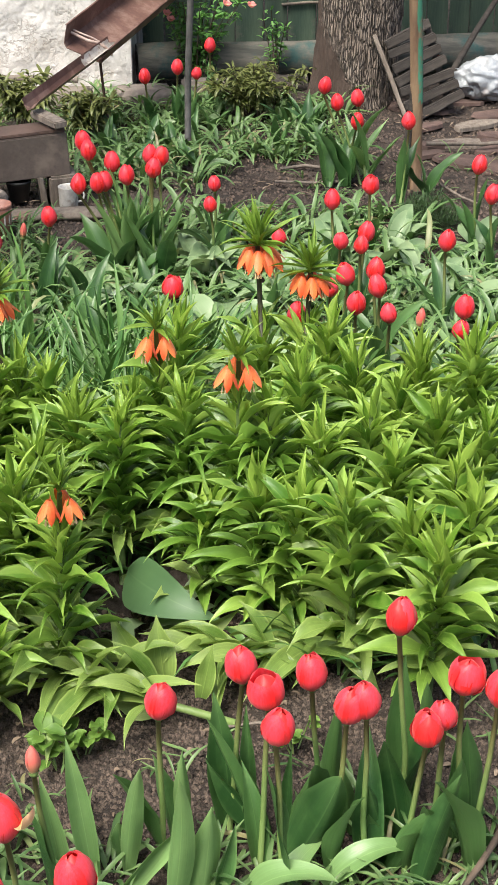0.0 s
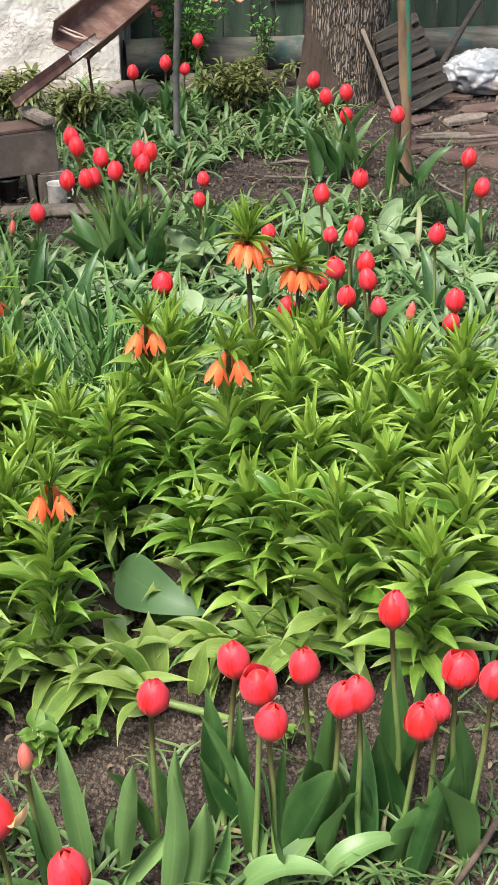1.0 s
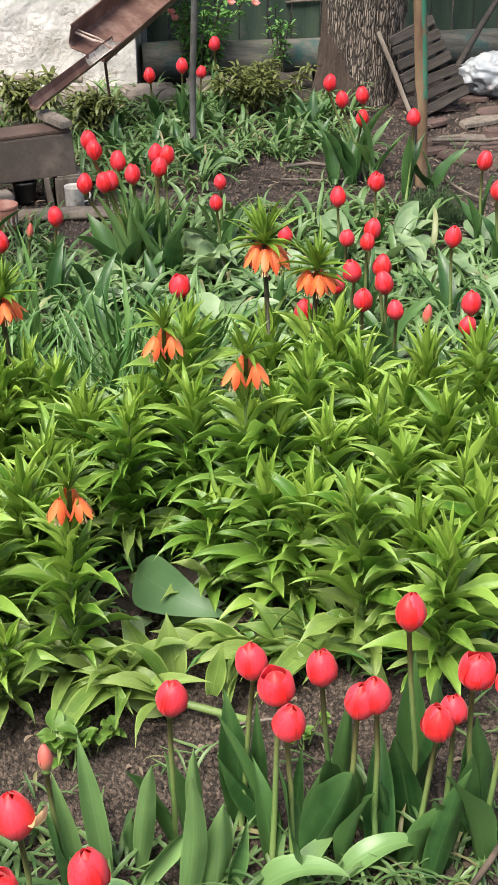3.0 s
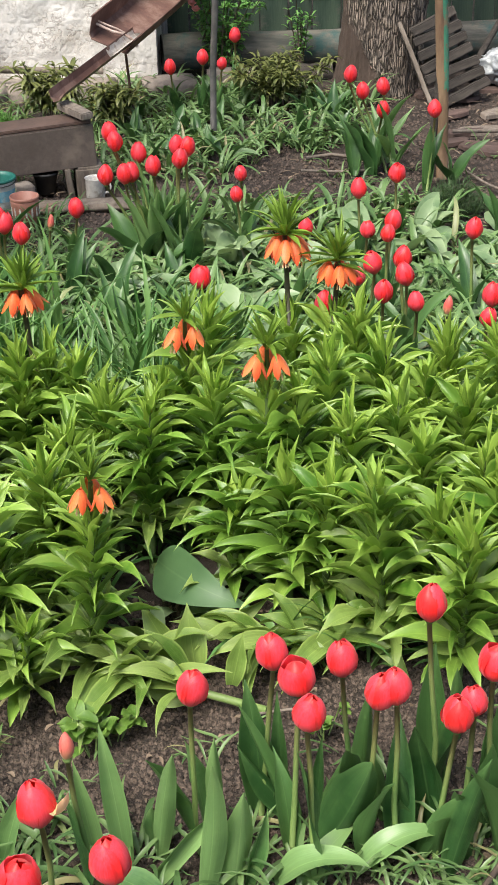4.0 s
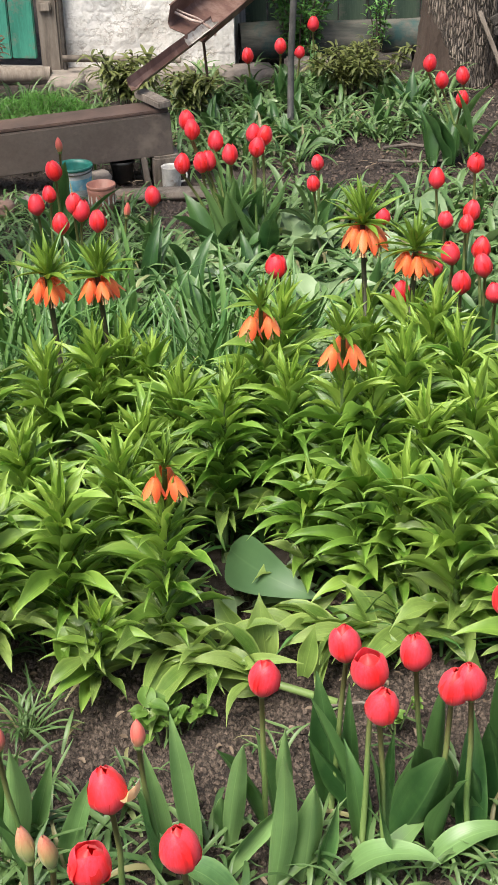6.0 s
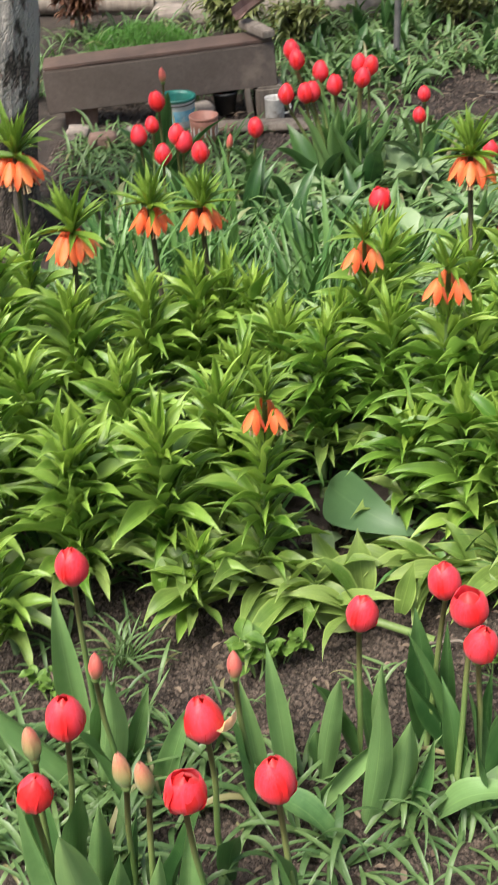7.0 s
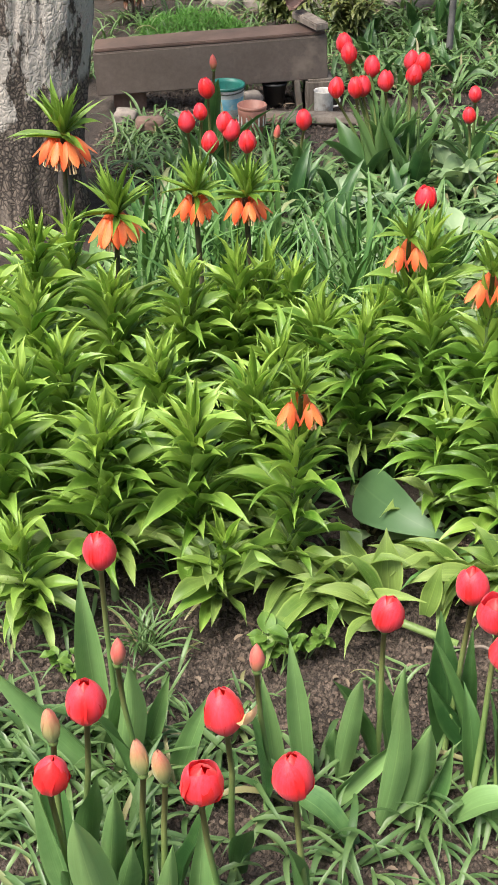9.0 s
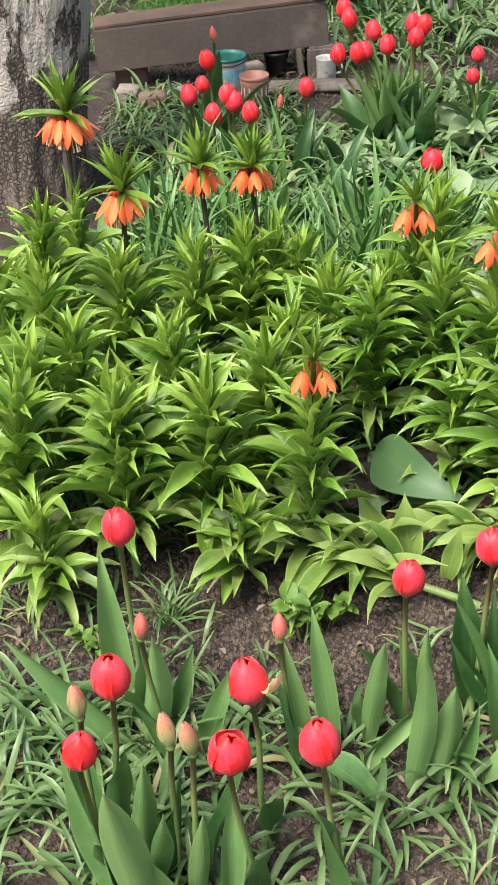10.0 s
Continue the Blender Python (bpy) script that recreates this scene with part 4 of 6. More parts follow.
# ---- leaves and petals shared by the plants ----
def leaf_kinds(count, seed, length, width, elev, droop, material, fold=(0.4, 0.8), wave=(0.3, 0.9), peak=(0.30, 0.42), base=0.45, late=True, segs=10, twist=0.6, sway=0.14, point=(1.2, 1.7)):
    """Several unlike leaves of one sort, from ranges of length, width and bend."""
    r = random.Random(seed)
    return [leaf_mesh("leaf", r.uniform(*length), r.uniform(*width), r.uniform(*elev), r.uniform(*droop), r.uniform(*fold), r.uniform(*wave), r.uniform(*peak), material, segs, base, r.uniform(-twist, twist), r.uniform(*point), late, r.uniform(-sway, sway), r.uniform(0, 6.3)) for _ in range(count)]


CROWN_LOW = leaf_kinds(4, 1, (0.125, 0.165), (0.036, 0.048), (26, 48), (45, 92), CROWN_LEAF, (0.5, 0.9), late=False, point=(0.9, 1.3)) + leaf_kinds(4, 11, (0.130, 0.170), (0.036, 0.048), (26, 48), (45, 92), PALE_LEAF, (0.5, 0.9), late=False, point=(0.9, 1.3))
CROWN_MID = leaf_kinds(11, 2, (0.130, 0.172), (0.028, 0.038), (50, 68), (46, 92), CROWN_LEAF, (0.6, 1.1), late=False, point=(1.0, 1.4)) + leaf_kinds(5, 12, (0.125, 0.160), (0.027, 0.035), (50, 66), (60, 130), CROWN_LEAF, (0.6, 1.1), point=(1.0, 1.4))
CROWN_DEEP = leaf_kinds(12, 14, (0.130, 0.175), (0.028, 0.038), (50, 68), (46, 100), DEEP_LEAF, (0.6, 1.1), late=False, point=(1.0, 1.4))
CROWN_HIGH = leaf_kinds(8, 3, (0.120, 0.155), (0.024, 0.032), (57, 73), (36, 84), CROWN_LEAF, (0.6, 1.1), late=False, point=(1.0, 1.4)) + leaf_kinds(7, 4, (0.105, 0.140), (0.021, 0.028), (60, 76), (26, 80), YOUNG_LEAF, (0.6, 1.1), late=False, point=(1.0, 1.4))
CROWN_TOP = leaf_kinds(8, 5, (0.075, 0.115), (0.015, 0.021), (66, 86), (-8, 46), YOUNG_LEAF, (0.6, 1.1), point=(1.0, 1.4))
PALE_LEAVES = [leaf_mesh("leaf", 0.18, 0.044, 40, 80, 0.45, 0.12, 0.36, PALE_LEAF, tip_pow=1.4, twist=0.5), leaf_mesh("leaf", 0.16, 0.046, 48, 100, 0.40, 0.14, 0.38, PALE_LEAF, tip_pow=1.4, twist=-0.5), leaf_mesh("leaf", 0.15, 0.048, 62, 44, 0.5, 0.12, 0.36, PALE_LEAF, tip_pow=1.4, twist=0.4), leaf_mesh("leaf", 0.17, 0.032, 30, 60, 0.6, 0.10, 0.34, PALE_LEAF, tip_pow=1.4, twist=-0.4)]
TUFT_UP = leaf_kinds(5, 6, (0.075, 0.105), (0.012, 0.016), (64, 88), (5, 40), TUFT_LEAF, (0.6, 0.9), (0.1, 0.4))
TUFT_OUT = leaf_kinds(4, 7, (0.085, 0.115), (0.012, 0.016), (36, 60), (20, 70), TUFT_LEAF, (0.6, 0.9), (0.1, 0.4))
TUFT_FLAT = leaf_kinds(4, 8, (0.090, 0.125), (0.013, 0.017), (8, 26), (15, 60), TUFT_LEAF, (0.6, 0.9), (0.1, 0.4))
TULIP_LEAVES = leaf_kinds(8, 9, (0.19, 0.25), (0.042, 0.062), (62, 82), (8, 56), TULIP_LEAF, (0.5, 0.85), (0.2, 0.7), (0.34, 0.46), 0.6, False, 11, 0.6, 0.16, (0.9, 1.25))
UPRIGHT = leaf_kinds(8, 10, (0.19, 0.25), (0.040, 0.056), (74, 87), (-6, 34), TULIP_LEAF, (0.5, 0.9), (0.2, 0.7), (0.34, 0.48), 0.6, False, 11, 0.5, 0.14, (0.9, 1.25))
CLUMP_LEAVES = leaf_kinds(10, 13, (0.19, 0.28), (0.026, 0.038), (66, 84), (4, 44), CLUMP_LEAF, (0.6, 1.0), (0.2, 0.6), (0.32, 0.44), 0.6, False, 11, 0.5, 0.12, (0.9, 1.25))
WIDE_LEAVES = [leaf_mesh("leaf", 0.20, 0.075, 44, 90, 0.35, 0.16, 0.45, GREY_LEAF, 9, 0.5, 0.2), leaf_mesh("leaf", 0.17, 0.062, 58, 70, 0.45, 0.14, 0.45, GREY_LEAF, 9, 0.5, -0.4), leaf_mesh("leaf", 0.15, 0.055, 30, 50, 0.4, 0.2, 0.45, GREY_LEAF, 9, 0.5, 0.3)]


def petal_mesh(name, R, H, close, spread, material, cols=4, rows=7):
    """A curved petal that stands on the flower's foot, bulges and closes to a rounded tip, facing +x."""
    verts, faces = [], []
    for i in range(rows + 1):
        v = 1 - (1 - i / rows) ** 1.15
        r = R * (0.22 + 0.79 * math.sin(min(v * 2.2, 1) * math.pi / 2)) * (1 - close * max(0, (v - 0.36) / 0.64) ** 2.8)
        if v > 0.40:
            wide = math.sqrt(max(0.0, 1 - ((v - 0.40) / 0.605) ** 4.6))
        else:
            wide = 0.62 + 0.38 * math.sin(v / 0.40 * math.pi / 2)
        wide = max(wide, 0.05) * R * spread
        for c in range(cols + 1):
            u = c / cols * 2 - 1
            a = min(wide / max(r, 0.3 * R), 1.35) * u
            rr = r * (1 - 0.05 * (1 - u * u) * math.sin(v * math.pi) + 0.04 * u * u)
            verts.append((rr * math.cos(a), rr * math.sin(a), H * (v - 0.06 * u * u * v)))
    for i in range(rows):
        for c in range(cols):
            a = i * (cols + 1) + c
            faces.append((a, a + 1, a + cols + 2, a + cols + 1))
    return mesh_of(name, verts, faces, material)


FLOWERS = {
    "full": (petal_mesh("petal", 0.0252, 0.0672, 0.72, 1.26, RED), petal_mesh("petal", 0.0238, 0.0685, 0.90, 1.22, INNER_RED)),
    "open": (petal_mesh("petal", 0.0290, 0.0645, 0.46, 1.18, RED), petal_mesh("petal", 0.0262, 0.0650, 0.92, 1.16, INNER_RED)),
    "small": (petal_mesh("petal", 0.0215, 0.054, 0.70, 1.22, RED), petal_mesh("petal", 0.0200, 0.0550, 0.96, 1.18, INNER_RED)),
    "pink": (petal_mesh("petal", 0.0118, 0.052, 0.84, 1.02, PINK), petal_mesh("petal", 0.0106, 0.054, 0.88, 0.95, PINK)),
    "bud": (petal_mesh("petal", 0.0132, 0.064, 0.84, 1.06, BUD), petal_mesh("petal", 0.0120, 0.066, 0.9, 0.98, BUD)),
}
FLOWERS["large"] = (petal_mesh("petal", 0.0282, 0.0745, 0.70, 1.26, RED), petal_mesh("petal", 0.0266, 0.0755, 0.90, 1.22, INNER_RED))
FLOWERS["torn"] = FLOWERS["large"]
FALLEN_PETAL = petal_mesh("petal", 0.0200, 0.044, 0.45, 0.9, PALE_PETAL)
FLOWER_HIGH = {"full": 0.065, "torn": 0.072, "large": 0.072, "open": 0.062, "small": 0.054, "pink": 0.051, "bud": 0.061}
FOOT = mesh_of("flower", *lathe([(0.0, -0.004), (0.006, -0.002), (0.008, 0.003), (0.004, 0.012), (0.004, 0.026), (0.0, 0.028)], 8), STEM)
TULIP_LABEL = {
    "full": "red tulip in full bloom with broad green leaves",
    "large": "large red tulip in full bloom with broad leaves",
    "torn": "red tulip with one pale petal falling open",
    "open": "red tulip opening wide on an upright green stem",
    "small": "small red tulip flower on a thin stem",
    "pink": "closed salmon-pink tulip bud on a thin stem",
    "bud": "closed yellow-green tulip bud with a reddish tinge",
}


def tulip(x, y, h, kind, seed, group, leaves=3, big=1.0, root=(0.0, 0.0)):
    """A tulip whose flower is centred at height h over (x, y)."""
    r = random.Random(seed)
    t = thing("tulip", x, y, 0, 0, TULIP_LABEL[kind], "tulip", group)
    loose = 0.045 if big > 1.2 else 0.025
    ox, oy = root[0] + r.uniform(-loose, loose), root[1] + r.uniform(-loose, loose)
    fh = FLOWER_HIGH[kind]
    top = h - fh / 2
    pts = [(ox, oy, -0.02), (ox * 0.74 + r.uniform(-0.008, 0.008), oy * 0.74, top * 0.35), (ox * 0.32, oy * 0.32 + r.uniform(-0.006, 0.006), top * 0.72), (0, 0, top)]
    tube("stem", pts, [0.0052, 0.005, 0.0045, 0.0042], TULIP_STEM, t, 7)
    fm = pose(0, 0, top, r.uniform(-9, 9), r.uniform(-9, 9), r.uniform(0, 360))
    fl = put("flower", FOOT, t, fm)
    outer, inner = FLOWERS[kind]
    for k in range(6):
        wob = r.uniform(-3, 5) if kind not in ("pink", "bud") else r.uniform(-1, 1)
        put("petal", outer if k % 2 == 0 else inner, fl, pose(0, 0, 0, 0, wob, 60 * k + r.uniform(-5, 5)))
    if kind == "torn":
        put("petal", FALLEN_PETAL, fl, fm.inverted() @ pose(0.016, -0.006, top + 0.036, 0, 0, -25) @ pose(0, 0, 0, 0, 24, 0), "pale petal hanging open")
    a0 = r.uniform(0, 360)
    for k in range(leaves):
        s = min(big, 1.12) * r.uniform(0.82, 1.12) * min(1.12, h / 0.33)
        me = r.choice(CLUMP_LEAVES if big > 1.2 else UPRIGHT if k < 2 else TULIP_LEAVES)
        put("leaf", me, t, pose(ox, oy, 0.006 + 0.03 * k * h / 0.35, r.uniform(-6, 8) if big > 1.27 else r.uniform(-26, 4) if big > 1.2 else r.uniform(-8, 8), 0, a0 + k * 137 + r.uniform(-25, 25)) @ Matrix.Scale(s, 4))
    return t


def bell_mesh():
    verts, faces = [], []
    rows = 6
    for k in range(6):
        a0 = k * math.pi / 3
        st = len(verts)
        for i in range(rows + 1):
            v = i / rows
            r = 0.006 + 0.016 * math.sin(min(1, v * 1.5) * math.pi / 2) + (0.012 if k % 2 else 0.026) * max(0, v - 0.5)
            half = radians(31) * max(0.02, 1 - abs((v - 0.34) / 0.675) ** 2.0) ** 0.9
            for c in (-1, 0, 1):
                rr = r * (1.0 + 0.06 * (k % 2) - 0.06 * abs(c))
                verts.append((rr * math.cos(a0 + half * c), rr * math.sin(a0 + half * c), -(0.056 if k % 2 else 0.052) * v))
        for i in range(rows):
            for c in range(2):
                a = st + i * 3 + c
                faces.append((a, a + 1, a + 4, a + 3))
    return mesh_of("bell_flower", verts, faces, ORANGE)


def stamen_mesh():
    verts, faces = [], []
    for k in range(5):
        a = k * 2 * math.pi / 5
        v, f = tube_data([(0.002 * math.cos(a), 0.002 * math.sin(a), -0.01), (0.006 * math.cos(a), 0.006 * math.sin(a), -0.05), (0.007 * math.cos(a), 0.007 * math.sin(a), -0.066)], [0.001, 0.001, 0.0022], 4)
        faces += [tuple(i + len(verts) for i in q) for q in f]
        verts += v
    return mesh_of("stamen", verts, faces, STAMEN)


BELL, STAMENS = bell_mesh(), stamen_mesh()


def leaf_at(t, me, x, y, z, az, tilt=0.0, s=1.0, name="leaf", roll=0.0, slim=1.0):
    return put(name, me, t, pose(x, y, z, 0, 0, az) @ pose(0, 0, 0, tilt, roll, 0) @ Matrix.Diagonal((s * slim, s, s, 1)))


def crown_imperial(x, y, h, seed, ring=0.0, s=1.0, dense=84, bare=0.12, slim=1.0, deep=False):
    """A crown imperial: a leafy stem, and where ring is given a bare upper stem with hanging bells under a leaf tuft at height h."""
    r = random.Random(seed)
    label = "crown imperial with hanging orange bells under a leaf tuft" if ring else "leafy green crown imperial plant without flowers"
    t = thing("crown_imperial", x, y, 0, 0, label, "crown imperial", "crown imperials in the bed")
    lx, ly = r.uniform(-0.03, 0.03), r.uniform(-0.03, 0.03)
    leaf_top = h - bare if ring else h - 0.06
    stem_top = h + 0.03 if ring else leaf_top + 0.01

    def at(z):
        f = 1 - z / max(stem_top, 0.01)
        return lx * f, ly * f

    pts = [(*at(z), z) for z in (-0.02, stem_top * 0.3, leaf_top, stem_top)]
    tube("stem", pts, [0.0078, 0.0075, 0.0058, 0.0045], CROWN_STEM, t, 7)
    n = int(dense * (leaf_top / 0.40) ** 0.8)
    az = r.uniform(0, 360)
    foot = 0.085 if h > 0.34 else 0.06 if h > 0.28 else 0.035
    broad_up_to = 0.16 if h > 0.30 else 0.5
    for k in range(n):
        f = k / (n - 1)
        z = foot + (leaf_top - foot) * f ** 0.92
        az += 137.5 + r.uniform(-18, 18)
        me = r.choice(CROWN_LOW if f < broad_up_to else CROWN_DEEP if deep and f < 0.72 else CROWN_MID if f < 0.60 else CROWN_HIGH if f < 0.88 else CROWN_TOP)
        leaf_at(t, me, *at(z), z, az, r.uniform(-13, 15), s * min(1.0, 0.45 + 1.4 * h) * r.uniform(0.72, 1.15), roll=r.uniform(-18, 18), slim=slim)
    if ring:
        tube("bare_stem", [(*at(leaf_top), leaf_top), (*at((leaf_top + h) / 2), (leaf_top + h) / 2), (*at(h + 0.03), h + 0.03)], 0.0062 if ring > 0.6 else 0.004, DARK_STEM if ring > 0.6 else STEM, t, 7, "bare purple-brown flower stalk" if ring > 0.6 else "")
        m = max(3, round(6 * ring ** 0.5)) if ring > 0.6 else 3
        a0 = r.uniform(0, 360)
        hx, hy = at(h)
        for k in range(m):
            a = a0 + 360 * k / m + r.uniform(-12, 12) if m > 3 else (-132, -48, 90)[k] + r.uniform(-10, 10)
            out = 0.024 * ring ** 0.5 if m > 3 else 0.024
            fm = pose(hx, hy, h + 0.026, 0, 0, a) @ pose(out, 0, 0, 0, r.uniform(-17, -4), 0) @ Matrix.Scale(r.uniform(0.9, 1.08) * (0.45 + 0.53 * ring if m > 3 else 0.8), 4)
            b = put("bell_flower", BELL, t, fm)
            put("stamen", STAMENS, b, None, "pale yellow stamens")
        for k in range(36 if ring > 0.6 else 18):
            a = k * 137.5 + r.uniform(-15, 15)
            leaf_at(t, r.choice(TUFT_UP if k % 7 < 3 else TUFT_OUT if k % 7 < 5 else TUFT_FLAT), hx, hy, h + 0.024 + 0.022 * r.random(), a, r.uniform(-8, 8), r.uniform(0.85, 1.2) * (0.55 + 0.5 * ring), "tuft_leaf", r.uniform(-20, 20))
    return t


# ---- where the plants stand: x, y and the height of the flower or tip ----
FRONT_TULIPS_A = [
    (-0.58, 1.70, 0.39, 'full'), (-0.52, 1.40, 0.36, 'large'), (-0.55, 1.31, 0.31, 'full'), (-0.34, 1.30, 0.34, 'open'),
    (-0.22, 1.33, 0.34, 'large'), (-0.33, 1.43, 0.343, 'torn'), (-0.56, 1.37, 0.34, 'bud'), (-0.43, 1.35, 0.32, 'bud'),
    (-0.40, 1.35, 0.31, 'bud'), (-0.53, 1.59, 0.29, 'pink'), (-0.32, 1.61, 0.29, 'pink'),
]
FRONT_TULIPS_B = [
    (-0.14, 1.71, 0.32, 'full'), (-0.01, 1.76, 0.35, 'full'), (0.03, 1.71, 0.34, 'open'), (0.04, 1.64, 0.33, 'full'),
    (0.10, 1.78, 0.32, 'full'), (0.15, 1.70, 0.32, 'full'), (0.18, 1.70, 0.33, 'full'), (0.24, 1.83, 0.39, 'full'),
    (0.33, 1.73, 0.35, 'open'), (0.27, 1.67, 0.30, 'full'), (0.30, 1.70, 0.30, 'small'), (0.38, 1.70, 0.35, 'full'),
]
MIDDLE_TULIPS = [
    (-0.20, 3.42, 0.30, 'open'), (0.12, 3.22, 0.31, 'full'), (0.21, 3.40, 0.31, 'small'), (0.26, 3.47, 0.32, 'full'),
    (0.33, 3.50, 0.32, 'full'), (0.34, 3.41, 0.31, 'full'), (0.27, 3.30, 0.31, 'full'), (0.35, 3.23, 0.31, 'small'),
    (0.42, 3.20, 0.31, 'pink'), (0.54, 3.27, 0.31, 'full'), (0.52, 3.20, 0.28, 'small'), (0.56, 3.80, 0.29, 'full'),
    (0.31, 3.71, 0.31, 'small'), (0.33, 3.81, 0.31, 'full'), (0.26, 3.80, 0.29, 'small'), (0.09, 3.83, 0.29, 'small'),
    (0.26, 4.24, 0.26, 'full'), (0.39, 4.39, 0.26, 'open'), (-0.11, 4.40, 0.26, 'small'), (-0.12, 4.26, 0.24, 'small'),
]
FAR_TULIPS = [
    (0.74, 4.44, 0.31, 'full'), (0.76, 4.26, 0.27, 'full'), (0.57, 4.95, 0.31, 'full'), (-0.17, 6.21, 0.29, 'full'),
    (-0.30, 5.94, 0.26, 'full'), (-0.22, 5.92, 0.24, 'small'), (-0.43, 5.87, 0.24, 'full'),
]
FENCE_CLUMP_TULIPS = [
    (0.28, 5.29, 0.35, 'full'), (0.33, 5.24, 0.30, 'full'), (0.41, 5.26, 0.31, 'full'), (0.40, 5.20, 0.24, 'full'),
]
WALL_BED_TULIPS = [
    (-0.52, 4.33, 0.42, 'full'), (-0.50, 4.30, 0.40, 'full'), (-0.43, 4.31, 0.36, 'full'), (-0.38, 4.27, 0.33, 'full'),
    (-0.53, 4.24, 0.31, 'full'), (-0.47, 4.25, 0.31, 'full'), (-0.45, 4.27, 0.31, 'full'), (-0.31, 4.32, 0.38, 'full'),
    (-0.28, 4.30, 0.38, 'full'), (-0.30, 4.25, 0.36, 'full'),
]
LOW_TULIPS = [
    (-0.63, 4.25, 0.20, 'full'), (-0.72, 4.26, 0.15, 'pink'),
]
TROUGH_TULIPS = [
    (-0.92, 4.28, 0.36, 'pink'), (-0.90, 4.09, 0.34, 'full'), (-0.90, 3.99, 0.30, 'small'), (-0.94, 3.98, 0.27, 'full'),
    (-0.81, 3.88, 0.31, 'full'), (-0.79, 3.87, 0.29, 'full'), (-0.84, 3.82, 0.27, 'full'), (-0.73, 3.81, 0.28, 'full'),
]
CROWN_PLANTS = [
    (-1.00, 2.97, 0.55, 1.15, 0.20), (-0.81, 2.71, 0.48, 1.0, 0.18), (-0.67, 2.84, 0.48, 0.70, 0.23), (-0.56, 2.85, 0.48, 0.68, 0.22),
    (0.02, 3.04, 0.53, 0.95, 0.20), (0.14, 3.00, 0.48, 0.80, 0.12), (-0.19, 2.65, 0.49, 0.5, 0.06), (-0.02, 2.47, 0.51, 0.5, 0.05),
    (-0.33, 2.12, 0.42, 0.45, 0.05),
]
LEAFY_PLANTS_A = [
    (-0.08, 2.39, 0.31), (0.18, 2.18, 0.45), (0.34, 2.08, 0.40), (0.24, 2.45, 0.48),
    (0.14, 2.42, 0.45), (0.37, 2.76, 0.46), (0.18, 2.86, 0.48), (0.48, 2.74, 0.48),
    (0.39, 2.28, 0.45), (0.27, 2.32, 0.45), (0.04, 2.48, 0.48), (-0.13, 2.55, 0.46),
    (-0.24, 2.59, 0.43), (-0.36, 2.61, 0.40), (-0.50, 2.78, 0.41), (-0.44, 2.27, 0.43),
    (0.47, 2.44, 0.46), (-0.16, 2.92, 0.45), (0.31, 2.60, 0.46), (0.23, 2.69, 0.47),
    (0.11, 2.66, 0.46), (0.38, 2.49, 0.46), (0.42, 2.22, 0.41), (0.30, 2.19, 0.38),
    (0.10, 2.28, 0.38), (0.02, 2.34, 0.38),
]
LEAFY_PLANTS_B = [
    (-0.52, 2.11, 0.435), (-0.68, 2.06, 0.45), (-0.86, 2.17, 0.455), (-0.96, 2.61, 0.54),
    (-0.66, 2.15, 0.39), (-0.45, 2.03, 0.24), (-0.81, 1.94, 0.27), (-0.82, 2.29, 0.45),
    (-0.56, 2.76, 0.43), (-0.44, 2.76, 0.40), (-0.36, 2.61, 0.38), (-0.66, 2.70, 0.42),
    (-0.81, 2.62, 0.43), (-0.26, 2.52, 0.43), (-0.86, 2.07, 0.45), (-0.64, 2.34, 0.43),
    (-0.43, 2.27, 0.37), (-0.91, 2.41, 0.49), (-0.43, 2.48, 0.38), (-1.02, 2.47, 0.49),
]
# leaves that stand out in the front clumps: x, y, lean, length, width, sideways sway
FRONT_LEAVES_A = [(-0.551, 1.605, -35, 0.315, 0.051, -0.1), (-0.603, 1.716, -6, 0.318, 0.05, 0.05), (-0.555, 1.634, 13, 0.261, 0.056, -0.08), (-0.522, 1.653, 15, 0.197, 0.033, 0), (-0.456, 1.627, 15, 0.212, 0.042, 0), (-0.498, 1.275, -16, 0.335, 0.038, 0.05), (-0.451, 1.272, -12, 0.36, 0.061, 0.06), (-0.498, 1.348, 7, 0.319, 0.036, 0.0), (-0.489, 1.331, 20, 0.266, 0.036, -0.05), (-0.409, 1.32, 6, 0.225, 0.031, 0), (-0.397, 1.288, -26, 0.183, 0.056, 0.05), (-0.361, 1.318, 6, 0.251, 0.037, 0)]
PALE_SPREAD = [(-0.159, 2.121, -7, 0.131, 0.056, 0), (-0.182, 2.131, -35, 0.158, 0.049, 0), (-0.159, 2.133, -113, 0.108, 0.061, 0), (-0.153, 2.049, -95, 0.124, 0.046, 0), (-0.089, 2.08, 10, 0.109, 0.036, 0), (-0.219, 2.204, -74, 0.118, 0.045, 0), (-0.238, 2.163, -105, 0.084, 0.045, 0), (-0.234, 2.113, -106, 0.151, 0.04, 0), (-0.293, 2.17, -114, 0.154, 0.037, 0), (-0.29, 2.21, -101, 0.17, 0.038, 0), (-0.143, 2.231, 74, 0.144, 0.039, 0), (-0.071, 2.18, 64, 0.094, 0.037, 0)]
